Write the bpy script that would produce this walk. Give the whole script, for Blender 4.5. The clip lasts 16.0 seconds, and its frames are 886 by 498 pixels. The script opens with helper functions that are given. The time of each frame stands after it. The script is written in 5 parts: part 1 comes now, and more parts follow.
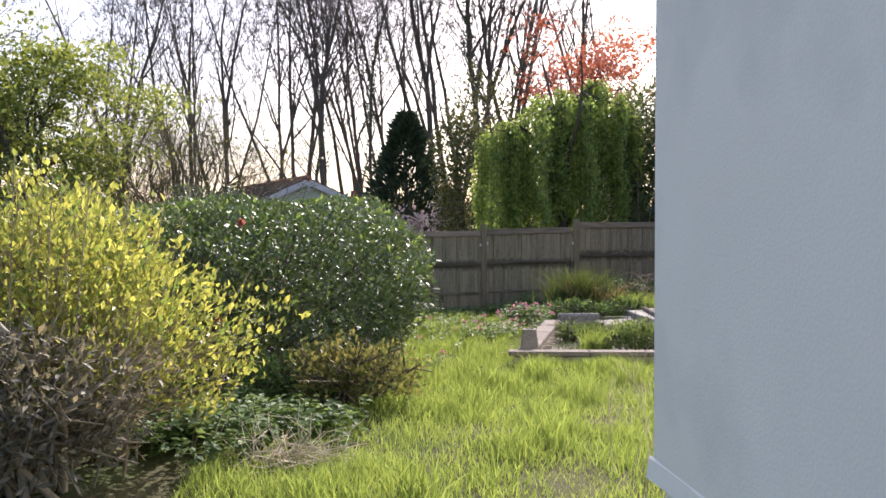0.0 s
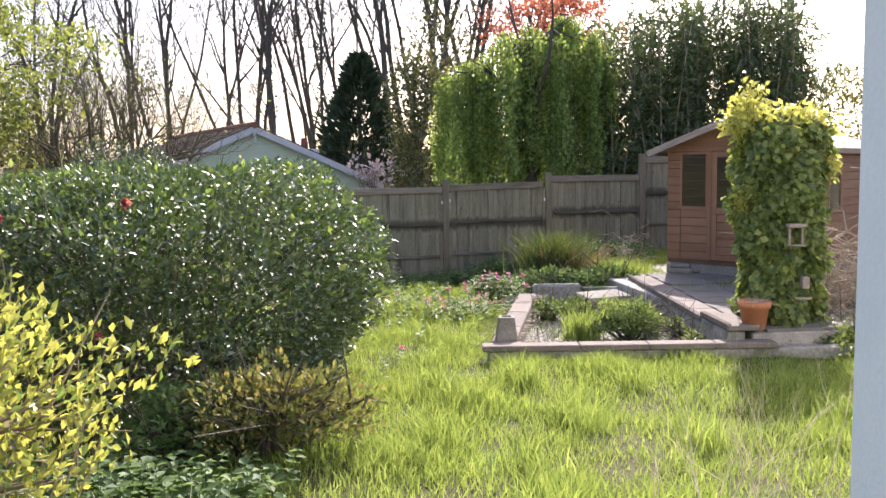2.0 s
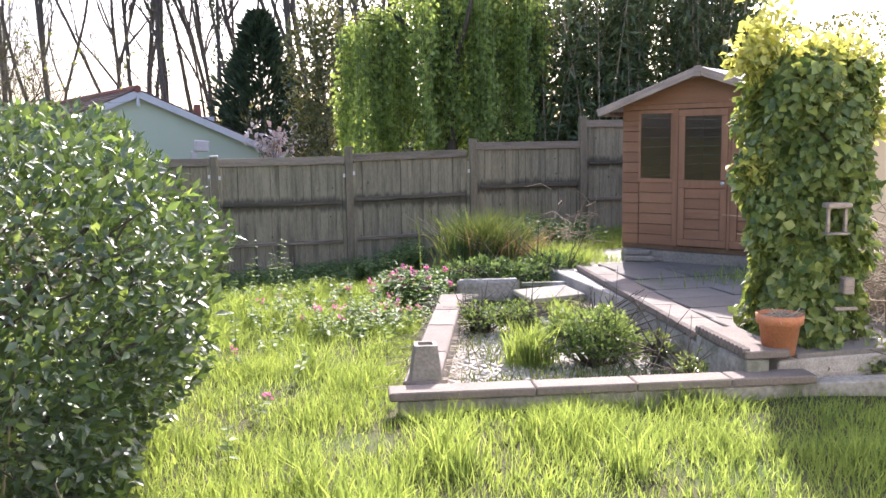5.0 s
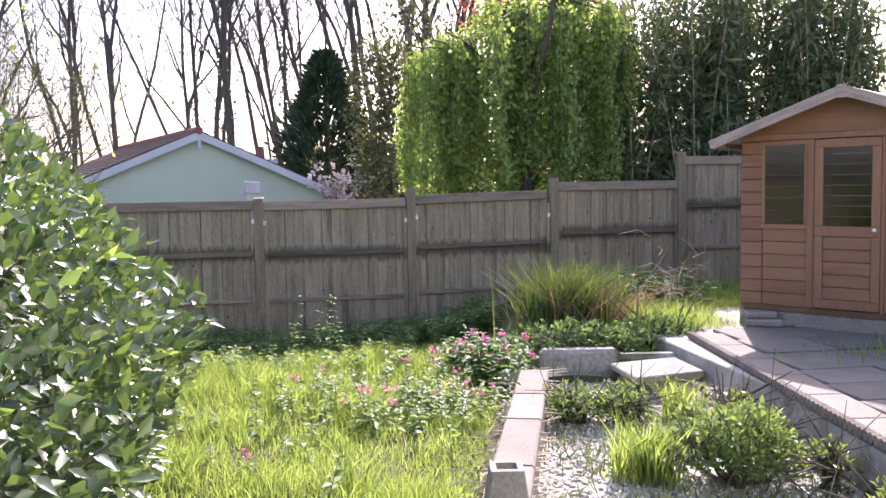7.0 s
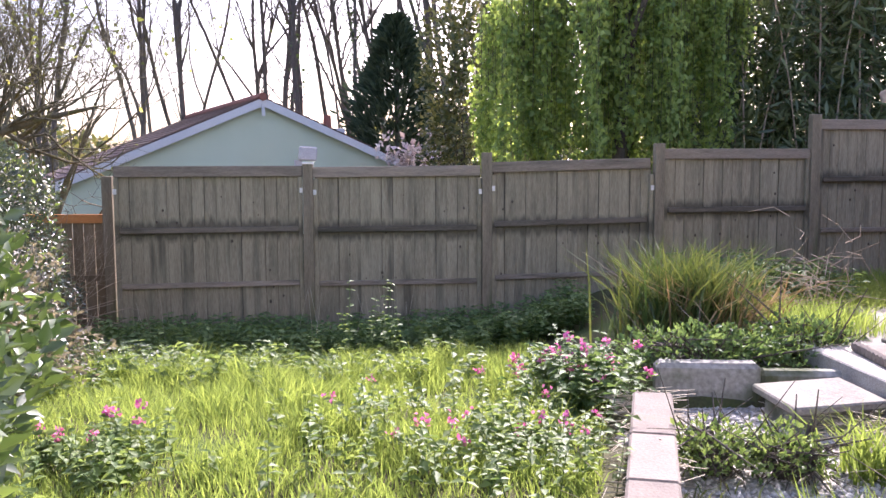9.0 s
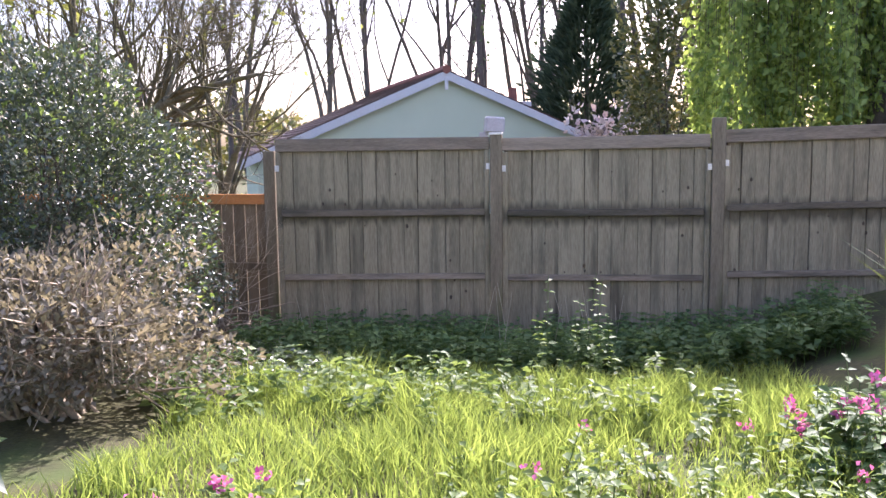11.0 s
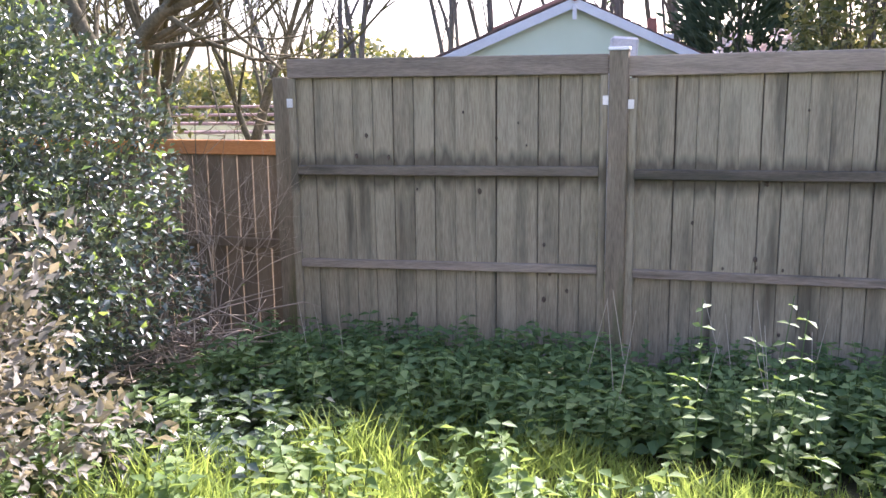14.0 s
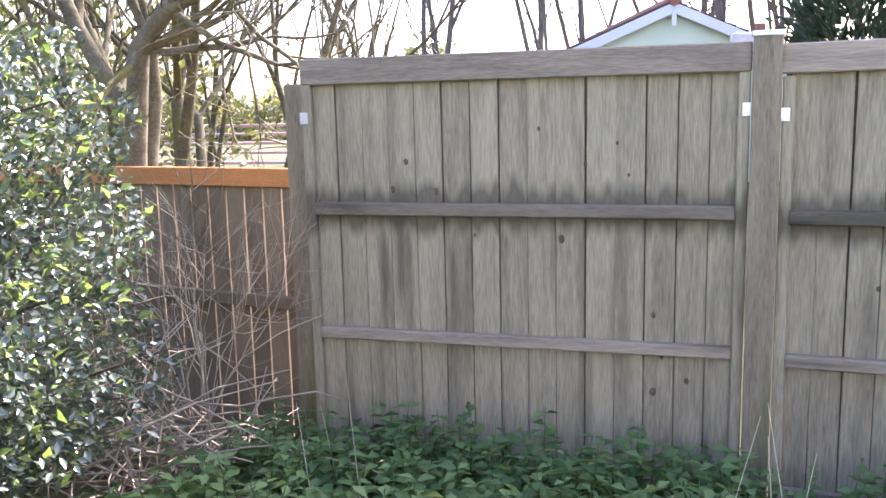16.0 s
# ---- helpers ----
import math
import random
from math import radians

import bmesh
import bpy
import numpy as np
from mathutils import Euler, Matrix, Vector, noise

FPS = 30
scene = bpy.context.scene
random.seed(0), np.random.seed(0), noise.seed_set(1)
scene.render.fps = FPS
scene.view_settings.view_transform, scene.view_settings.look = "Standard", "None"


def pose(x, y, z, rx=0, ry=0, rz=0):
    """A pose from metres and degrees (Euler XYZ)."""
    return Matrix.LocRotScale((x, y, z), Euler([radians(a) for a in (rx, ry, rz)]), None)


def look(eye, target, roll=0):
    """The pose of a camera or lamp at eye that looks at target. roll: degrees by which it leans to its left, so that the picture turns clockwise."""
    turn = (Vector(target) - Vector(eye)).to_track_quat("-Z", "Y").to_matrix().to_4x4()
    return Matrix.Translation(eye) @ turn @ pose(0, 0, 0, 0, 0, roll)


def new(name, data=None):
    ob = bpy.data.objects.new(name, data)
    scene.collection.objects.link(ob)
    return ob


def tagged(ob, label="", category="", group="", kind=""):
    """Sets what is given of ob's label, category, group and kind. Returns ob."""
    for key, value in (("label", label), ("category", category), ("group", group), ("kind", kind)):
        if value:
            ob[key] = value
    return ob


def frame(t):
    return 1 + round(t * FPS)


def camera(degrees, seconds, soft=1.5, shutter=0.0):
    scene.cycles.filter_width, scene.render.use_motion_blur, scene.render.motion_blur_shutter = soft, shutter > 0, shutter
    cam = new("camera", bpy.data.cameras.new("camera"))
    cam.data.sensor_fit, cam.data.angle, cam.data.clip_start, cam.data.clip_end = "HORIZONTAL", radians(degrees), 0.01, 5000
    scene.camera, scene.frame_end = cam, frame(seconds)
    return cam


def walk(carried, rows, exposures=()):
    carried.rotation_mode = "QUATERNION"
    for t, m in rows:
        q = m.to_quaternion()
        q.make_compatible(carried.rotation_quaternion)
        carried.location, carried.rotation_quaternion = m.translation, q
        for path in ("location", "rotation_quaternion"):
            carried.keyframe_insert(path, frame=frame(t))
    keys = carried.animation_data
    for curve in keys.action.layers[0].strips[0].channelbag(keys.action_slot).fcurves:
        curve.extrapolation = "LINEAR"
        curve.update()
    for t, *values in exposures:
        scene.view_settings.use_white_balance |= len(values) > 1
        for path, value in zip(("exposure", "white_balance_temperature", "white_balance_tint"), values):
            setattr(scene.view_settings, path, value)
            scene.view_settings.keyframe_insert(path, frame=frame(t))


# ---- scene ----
cam = camera(53.5, 16.0)
PATH = [
    (0, (0.631, 0.002, 0.94), (0.792, 1.994, 0.89), -0.1),
    (0.5, (0.633, 0.373, 1.01), (0.82, 2.363, 0.933), -0.5),
    (1, (0.621, 0.771, 1.104), (0.827, 2.756, 0.969), -0.6),
    (1.5, (0.663, 1.279, 1.135), (0.9, 3.258, 0.973), -0.7),
    (2, (0.783, 1.816, 1.162), (1.038, 3.791, 0.982), -0.7),
    (2.5, (0.885, 2.322, 1.119), (1.15, 4.295, 0.931), -0.7),
    (3, (1.037, 2.827, 1.097), (1.322, 4.796, 0.888), -0.8),
    (3.5, (1.127, 3.285, 1.087), (1.433, 5.25, 0.872), -0.9),
    (3.7, (1.158, 3.458, 1.081), (1.548, 5.408, 0.865), -1.8),
    (5.8, (1.424, 5.129, 1.046), (1.866, 7.063, 0.793), -0.7),
    (6, (1.455, 5.309, 1.053), (1.888, 7.245, 0.802), -0.7),
    (6.5, (1.512, 5.724, 1.017), (1.895, 7.675, 0.797), -0.6),
    (7, (1.602, 6.138, 0.999), (1.892, 8.111, 0.857), -0.9),
    (7.5, (1.67, 6.553, 0.982), (1.931, 8.531, 0.846), -0.7),
    (8, (1.695, 6.991, 0.945), (1.954, 8.969, 0.807), -0.6),
    (8.5, (1.763, 7.447, 0.907), (2.005, 9.427, 0.767), -0.5),
    (9, (1.747, 7.833, 0.884), (1.876, 9.819, 0.69), -0.2),
    (9.5, (1.748, 8.207, 0.884), (1.754, 10.192, 0.637), -0.9),
    (10, (1.763, 8.548, 0.866), (1.626, 10.527, 0.615), -0.7),
    (10.2, (1.732, 8.678, 0.872), (1.566, 10.656, 0.621), -0.5),
    (12.3, (1.408, 10.751, 0.718), (0.913, 12.675, 0.491), -0.7),
    (12.5, (1.406, 10.926, 0.72), (0.883, 12.84, 0.462), -0.3),
    (13, (1.423, 11.27, 0.723), (0.881, 13.174, 0.435), 0.2),
    (13.5, (1.458, 11.693, 0.698), (0.907, 13.592, 0.392), 0.2),
    (14, (1.428, 11.995, 0.692), (0.861, 13.879, 0.331), -0.7),
    (14.5, (1.403, 12.501, 0.674), (0.651, 14.335, 0.404), -1.8),
    (15, (1.266, 12.806, 0.647), (0.505, 14.635, 0.374), -1.6),
    (15.5, (1.135, 13.136, 0.672), (0.379, 14.96, 0.353), -1.4),
    (16, (1.105, 13.411, 0.655), (0.344, 15.232, 0.333), -1.4),
]
EXPOSURE = [(t, e + 0.2, k, g) for t, e, k, g in ((0, 0.7, 6300, 21), (1, 0.8, 6300, 21), (1.5, 0.9, 6300, 21), (2.5, 1.3, 6250, 22), (3.5, 1.4, 6200, 22), (6, 1.52, 6100, 25), (9, 1.52, 6050, 31), (10.2, 1.58, 6000, 31), (12.5, 1.72, 5900, 29), (14, 1.98, 5900, 29), (15, 2.05, 5900, 28), (16, 2.62, 5950, 28))]
walk(cam, [(t, look(eye, target, roll)) for t, eye, target, roll in PATH], EXPOSURE)

# ---- world, sun, exposure ----
SUN_AZ, SUN_EL = 23.0, 39.0
world = bpy.data.worlds.new("world")
scene.world = world
world.use_nodes = True
wt = world.node_tree
sky = wt.nodes.new("ShaderNodeTexSky")
sky.sky_type = "NISHITA"
sky.sun_disc = False
sky.sun_elevation, sky.sun_rotation = radians(SUN_EL), radians(SUN_AZ)
sky.air_density, sky.dust_density = 1.0, 3.5
wt.links.new(sky.outputs[0], wt.nodes["Background"].inputs[0])
wt.nodes["Background"].inputs[1].default_value = 0.15
sun_data = bpy.data.lights.new("sun", "SUN")
sun_data.energy, sun_data.angle, sun_data.color = 4.4, radians(0.6), (1.0, 0.95, 0.86)
sun = new("sun", sun_data)
sun.matrix_world = look((20 * math.sin(radians(SUN_AZ)) * math.cos(radians(SUN_EL)), 20 * math.cos(radians(SUN_AZ)) * math.cos(radians(SUN_EL)), 20 * math.sin(radians(SUN_EL))), (0, 0, 0))

# ---- materials ----


def material(name, dark, light, rough=0.8, scale=6.0, fine=60.0, bump=0.3, metal=0.0, island=0.0, per_object=0.0, stretch=(1, 1, 1), stain=None, stain_scale=2.0, stain_low=0.5, spec=0.3, band=None):
    """A surface whose colour runs from dark to light by noise at two scales, with fine relief and, on wish, stains."""
    m = bpy.data.materials.new(name)
    m.use_nodes = True
    t = m.node_tree
    p = t.nodes["Principled BSDF"]
    co = t.nodes.new("ShaderNodeTexCoord")
    mp = t.nodes.new("ShaderNodeMapping")
    mp.inputs["Scale"].default_value = stretch
    t.links.new(co.outputs["Object"], mp.inputs[0])
    n1, n2 = t.nodes.new("ShaderNodeTexNoise"), t.nodes.new("ShaderNodeTexNoise")
    for n, sc in ((n1, scale), (n2, fine)):
        n.inputs["Scale"].default_value = sc
        n.inputs["Detail"].default_value = 5
        t.links.new(mp.outputs[0], n.inputs["Vector"])
    add = t.nodes.new("ShaderNodeMath")
    add.operation = "ADD"
    t.links.new(n1.outputs[0], add.inputs[0])
    t.links.new(n2.outputs[0], add.inputs[1])
    val = add.outputs[0]
    if per_object:
        info = t.nodes.new("ShaderNodeObjectInfo")
        sc = t.nodes.new("ShaderNodeMath")
        sc.operation = "MULTIPLY"
        sc.inputs[1].default_value = 37.0
        t.links.new(info.outputs["Random"], sc.inputs[0])
        t.links.new(sc.outputs[0], mp.inputs["Location"])
    if per_object or island:
        src = t.nodes.new("ShaderNodeObjectInfo").outputs["Random"] if per_object else t.nodes.new("ShaderNodeNewGeometry").outputs["Random Per Island"]
        ma = t.nodes.new("ShaderNodeMath")
        ma.operation = "MULTIPLY_ADD"
        ma.inputs[1].default_value = per_object or island
        t.links.new(src, ma.inputs[0])
        t.links.new(val, ma.inputs[2])
        val = ma.outputs[0]
    ramp = t.nodes.new("ShaderNodeMapRange")
    ramp.inputs["From Min"].default_value = 0.65
    ramp.inputs["From Max"].default_value = 1.35 + (per_object or island)
    t.links.new(val, ramp.inputs["Value"])
    mix = t.nodes.new("ShaderNodeMix")
    mix.data_type = "RGBA"
    mix.inputs[6].default_value, mix.inputs[7].default_value = (*dark, 1), (*light, 1)
    t.links.new(ramp.outputs[0], mix.inputs[0])
    col = mix.outputs[2]
    if stain:
        n3 = t.nodes.new("ShaderNodeTexNoise")
        n3.inputs["Scale"].default_value = stain_scale
        n3.inputs["Detail"].default_value = 8
        t.links.new(mp.outputs[0], n3.inputs["Vector"])
        mr = t.nodes.new("ShaderNodeMapRange")
        mr.inputs["From Min"].default_value, mr.inputs["From Max"].default_value = stain_low, stain_low + 0.18
        t.links.new(n3.outputs[0], mr.inputs["Value"])
        mx = t.nodes.new("ShaderNodeMix")
        mx.data_type = "RGBA"
        mx.inputs[7].default_value = (*stain, 1)
        t.links.new(mr.outputs[0], mx.inputs[0])
        t.links.new(col, mx.inputs[6])
        col = mx.outputs[2]
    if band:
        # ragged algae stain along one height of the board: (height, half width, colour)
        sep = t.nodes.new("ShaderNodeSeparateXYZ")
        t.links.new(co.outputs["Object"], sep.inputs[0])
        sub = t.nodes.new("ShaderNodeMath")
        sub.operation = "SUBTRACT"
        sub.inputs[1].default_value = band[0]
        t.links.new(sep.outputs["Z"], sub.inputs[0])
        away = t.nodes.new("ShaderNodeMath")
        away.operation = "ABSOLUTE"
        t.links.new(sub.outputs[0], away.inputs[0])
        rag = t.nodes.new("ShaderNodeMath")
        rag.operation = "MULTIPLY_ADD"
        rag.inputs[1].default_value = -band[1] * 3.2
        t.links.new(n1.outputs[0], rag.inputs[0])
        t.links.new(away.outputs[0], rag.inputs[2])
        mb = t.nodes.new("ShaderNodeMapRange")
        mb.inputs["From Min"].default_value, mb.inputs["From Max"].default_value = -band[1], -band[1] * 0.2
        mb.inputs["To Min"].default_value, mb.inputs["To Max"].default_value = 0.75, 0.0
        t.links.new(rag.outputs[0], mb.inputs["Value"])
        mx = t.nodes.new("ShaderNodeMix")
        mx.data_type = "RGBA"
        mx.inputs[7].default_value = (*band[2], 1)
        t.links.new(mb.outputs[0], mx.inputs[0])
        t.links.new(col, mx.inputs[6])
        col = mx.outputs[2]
    t.links.new(col, p.inputs["Base Color"])
    p.inputs["Roughness"].default_value, p.inputs["Metallic"].default_value = rough, metal
    p.inputs["Specular IOR Level"].default_value = spec
    if bump:
        b = t.nodes.new("ShaderNodeBump")
        b.inputs["Strength"].default_value, b.inputs["Distance"].default_value = bump, 0.01
        t.links.new(add.outputs[0], b.inputs["Height"])
        t.links.new(b.outputs[0], p.inputs["Normal"])
    return m


def leaf_material(name, dark, light, rough=0.45, through_light=0.45, spec=0.5, glow=1.6):
    """Leaves: each one its own shade, glossy on top, letting some light through."""
    m = bpy.data.materials.new(name)
    m.use_nodes = True
    t = m.node_tree
    p = t.nodes["Principled BSDF"]
    geo = t.nodes.new("ShaderNodeNewGeometry")
    mix = t.nodes.new("ShaderNodeMix")
    mix.data_type = "RGBA"
    dark, light = [(c[0], c[1], max(c[2], 0.27 * c[1])) for c in (dark, light)]
    mix.inputs[6].default_value, mix.inputs[7].default_value = (*dark, 1), (*light, 1)
    t.links.new(geo.outputs["Random Per Island"], mix.inputs[0])
    t.links.new(mix.outputs[2], p.inputs["Base Color"])
    p.inputs["Roughness"].default_value = rough
    p.inputs["Specular IOR Level"].default_value = spec
    tr = t.nodes.new("ShaderNodeBsdfTranslucent")
    mul = t.nodes.new("ShaderNodeMix")
    mul.data_type, mul.blend_type = "RGBA", "MULTIPLY"
    mul.inputs[0].default_value = 1.0
    mul.inputs[7].default_value = (glow * 1.1, glow, glow * 0.7, 1)
    t.links.new(mix.outputs[2], mul.inputs[6])
    t.links.new(mul.outputs[2], tr.inputs[0])
    sh = t.nodes.new("ShaderNodeMixShader")
    sh.inputs[0].default_value = through_light
    t.links.new(p.outputs[0], sh.inputs[1])
    t.links.new(tr.outputs[0], sh.inputs[2])
    t.links.new(sh.outputs[0], t.nodes["Material Output"].inputs[0])
    return m


def glass_material(name):
    m = bpy.data.materials.new(name)
    m.use_nodes = True
    p = m.node_tree.nodes["Principled BSDF"]
    p.inputs["Base Color"].default_value = (0.85, 0.9, 0.88, 1)
    p.inputs["Roughness"].default_value = 0.03
    p.inputs["Transmission Weight"].default_value = 1.0
    p.inputs["IOR"].default_value = 1.5
    return m


M_SOIL = material("soil", (0.035, 0.03, 0.015), (0.09, 0.09, 0.03), 0.95, 3, 40, 0.6, stain=(0.05, 0.08, 0.015), stain_scale=1.5)
M_RENDER = material("white_render", (0.8, 0.775, 0.71), (0.88, 0.86, 0.8), 0.9, 1.2, 90, 0.14, stain=(0.7, 0.69, 0.65), stain_scale=1.1, stain_low=0.55)
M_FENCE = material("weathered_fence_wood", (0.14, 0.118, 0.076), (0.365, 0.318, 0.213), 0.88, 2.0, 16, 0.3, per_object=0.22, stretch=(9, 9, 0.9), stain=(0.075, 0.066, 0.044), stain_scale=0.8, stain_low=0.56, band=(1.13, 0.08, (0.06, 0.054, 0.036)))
M_RAIL = material("fence_rail_wood", (0.06, 0.052, 0.036), (0.2, 0.165, 0.12), 0.9, 2.5, 20, 0.35, per_object=0.5, stretch=(1, 9, 9), stain=(0.05, 0.047, 0.03), stain_scale=1.5, stain_low=0.54)
M_TOPRAIL = material("weathered_rail_wood", (0.11, 0.09, 0.064), (0.34, 0.275, 0.205), 0.88, 2.5, 20, 0.35, per_object=0.4, stretch=(1, 9, 9), stain=(0.07, 0.062, 0.042), stain_scale=1.5, stain_low=0.58)
M_POST = material("fence_post_wood", (0.11, 0.092, 0.058), (0.29, 0.235, 0.16), 0.88, 2, 25, 0.3, stretch=(7, 7, 0.7), stain=(0.09, 0.1, 0.04), stain_scale=1.2)
M_ORANGE = material("orange_stained_rail", (0.42, 0.16, 0.045), (0.62, 0.27, 0.09), 0.75, 2, 30, 0.25, stretch=(1, 8, 8))
M_BROWNF = material("brown_fence_boards", (0.12, 0.086, 0.052), (0.26, 0.19, 0.115), 0.85, 3, 25, 0.3, per_object=0.5, stretch=(8, 8, 0.8))
# knots, and the dark of the added sheet behind the fence gaps
M_KNOT_GAP = material("knot_wood_and_gap_dark", (0.07, 0.052, 0.035), (0.13, 0.1, 0.07), 0.8, 20, 80, 0.2)
M_METAL = material("galvanised_metal", (0.5, 0.5, 0.5), (0.68, 0.68, 0.67), 0.45, 10, 90, 0.1, metal=0.7)
M_SHED = material("red_brown_shed_wood", (0.175, 0.088, 0.048), (0.29, 0.158, 0.092), 0.62, 2, 30, 0.25, per_object=0.45, stretch=(1, 1, 9), stain=(0.15, 0.065, 0.04), stain_scale=1.3, stain_low=0.6)
M_SHEDV = material("red_brown_shed_frame", (0.18, 0.09, 0.05), (0.29, 0.158, 0.092), 0.6, 2, 30, 0.25, per_object=0.3, stretch=(8, 8, 1))
M_FASCIA = material("weathered_fascia", (0.2, 0.15, 0.12), (0.42, 0.35, 0.29), 0.85, 3, 30, 0.3, stretch=(1, 8, 8))
M_FELT = material("grey_roof_felt", (0.2, 0.2, 0.21), (0.36, 0.36, 0.37), 0.9, 3, 120, 0.4)
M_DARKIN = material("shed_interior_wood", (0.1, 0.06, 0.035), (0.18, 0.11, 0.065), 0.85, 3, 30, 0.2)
M_BLUE = material("blue_plastic", (0.05, 0.2, 0.5), (0.09, 0.3, 0.62), 0.4, 3, 40, 0.1)
M_GLASS = glass_material("window_glass")
M_CONC = material("old_concrete", (0.15, 0.135, 0.115), (0.3, 0.275, 0.235), 0.92, 3, 50, 0.5, stain=(0.14, 0.14, 0.09), stain_scale=3.0, stain_low=0.58)
M_CONCD = material("mossy_pond_wall", (0.14, 0.135, 0.11), (0.4, 0.38, 0.34), 0.92, 2.2, 30, 0.5, stain=(0.075, 0.085, 0.04), stain_scale=2.5, stain_low=0.5)
M_COPE = material("pinkish_coping", (0.12, 0.1, 0.085), (0.25, 0.21, 0.175), 0.9, 4, 60, 0.4, per_object=0.3, stain=(0.15, 0.14, 0.1), stain_scale=4, stain_low=0.6)
M_SLAB = material("paving_slab", (0.1, 0.092, 0.08), (0.21, 0.19, 0.165), 0.9, 3, 60, 0.4, per_object=0.4, stain=(0.12, 0.12, 0.085), stain_scale=2.2, stain_low=0.56)
M_GRAVEL = material("pale_gravel", (0.22, 0.21, 0.19), (0.58, 0.56, 0.52), 0.85, 4, 60, 0.3, island=0.8)
M_BED = material("gravel_bed", (0.22, 0.2, 0.17), (0.48, 0.45, 0.4), 0.95, 5, 90, 0.7)
M_TERRA = material("terracotta", (0.4, 0.15, 0.07), (0.56, 0.25, 0.13), 0.8, 5, 60, 0.25, stain=(0.5, 0.36, 0.27), stain_scale=5, stain_low=0.62)
M_BARK = material("bark", (0.045, 0.038, 0.03), (0.15, 0.125, 0.1), 0.95, 8, 50, 0.6, stretch=(3, 3, 0.6))
M_BARKFAR = material("grey_brown_bark", (0.07, 0.06, 0.052), (0.19, 0.162, 0.138), 0.95, 5, 40, 0.5, stretch=(3, 3, 0.6))
M_BARKG = material("mossy_bark", (0.06, 0.055, 0.03), (0.19, 0.16, 0.1), 0.95, 8, 50, 0.6, stain=(0.17, 0.15, 0.03), stain_scale=3, stain_low=0.54)
M_TWIG = material("pale_dry_twigs", (0.2, 0.15, 0.1), (0.46, 0.38, 0.28), 0.9, 10, 60, 0.2, island=0.6)
M_STRAW = material("bleached_straw", (0.33, 0.28, 0.2), (0.55, 0.49, 0.37), 0.85, 10, 60, 0.1, island=0.6)
M_GREENWALL = material("pale_green_house_wall", (0.58, 0.63, 0.45), (0.64, 0.69, 0.51), 0.85, 1.0, 60, 0.15)
M_WHITE = material("white_painted_board", (0.6, 0.58, 0.56), (0.72, 0.7, 0.68), 0.6, 2, 40, 0.1)
M_TILE = material("brown_roof_tiles", (0.09, 0.058, 0.047), (0.2, 0.125, 0.1), 0.85, 3, 20, 0.4, island=0.5)
M_PINKTILE = material("faded_pink_tiles", (0.36, 0.24, 0.2), (0.5, 0.36, 0.31), 0.85, 4, 40, 0.3)
M_RIDGE = material("red_ridge_tiles", (0.2, 0.075, 0.055), (0.32, 0.13, 0.09), 0.8, 3, 30, 0.2)
M_CREAM = material("cream_wall", (0.62, 0.52, 0.33), (0.72, 0.62, 0.42), 0.85, 2, 40, 0.2)
M_ROOFGREY = material("corrugated_roof_sheet", (0.42, 0.4, 0.4), (0.6, 0.58, 0.58), 0.7, 3, 40, 0.2)
M_LAWN = leaf_material("lawn_grass", (0.115, 0.175, 0.015), (0.25, 0.325, 0.03), 0.55, 0.55, 0.2, 1.5)
M_TUFT = leaf_material("tall_grass_tuft", (0.045, 0.085, 0.02), (0.17, 0.2, 0.05), 0.45, 0.25, 0.5, 1.4)
M_DEADLEAF = leaf_material("withered_leaves", (0.16, 0.11, 0.06), (0.36, 0.28, 0.17), 0.7, 0.3, 0.3, 1.2)
M_YELLOW = leaf_material("yellow_green_leaves", (0.17, 0.22, 0.015), (0.43, 0.44, 0.04), 0.4, 0.5, 0.4, 1.4)
M_CAMEL = leaf_material("dark_glossy_leaves", (0.024, 0.052, 0.016), (0.095, 0.145, 0.04), 0.43, 0.24, 1.0, 1.8)
M_CAMTIP = leaf_material("young_green_leaves", (0.1, 0.17, 0.02), (0.22, 0.3, 0.05), 0.35, 0.4, 0.5, 1.5)
M_HOLLY = leaf_material("holly_leaves", (0.022, 0.04, 0.024), (0.085, 0.11, 0.06), 0.34, 0.2, 1.0, 1.5)
M_GREYLEAF = leaf_material("dull_grey_green_leaves", (0.1, 0.098, 0.07), (0.26, 0.235, 0.185), 0.6, 0.35, 0.4, 1.3)
M_BRONZE = leaf_material("bronze_tipped_leaves", (0.08, 0.12, 0.03), (0.25, 0.22, 0.08), 0.45, 0.4, 0.5, 1.4)
M_NETTLE = leaf_material("nettle_leaves", (0.06, 0.115, 0.04), (0.15, 0.225, 0.08), 0.6, 0.4, 0.3, 1.5)
M_WEED = leaf_material("light_weed_leaves", (0.08, 0.14, 0.035), (0.19, 0.26, 0.085), 0.55, 0.45, 0.35, 1.4)
M_IVY = leaf_material("ivy_leaves", (0.07, 0.12, 0.02), (0.25, 0.3, 0.06), 0.38, 0.35, 0.5, 1.5)
M_IVYTOP = leaf_material("pale_new_ivy_leaves", (0.3, 0.34, 0.07), (0.52, 0.52, 0.16), 0.4, 0.5, 0.4, 1.3)
M_WILLOW = leaf_material("weeping_tree_leaves", (0.12, 0.2, 0.025), (0.31, 0.4, 0.06), 0.45, 0.5, 0.4, 1.5)
M_OLDTREE = leaf_material("spring_leaves", (0.1, 0.15, 0.025), (0.28, 0.32, 0.05), 0.5, 0.5, 0.35, 1.4)
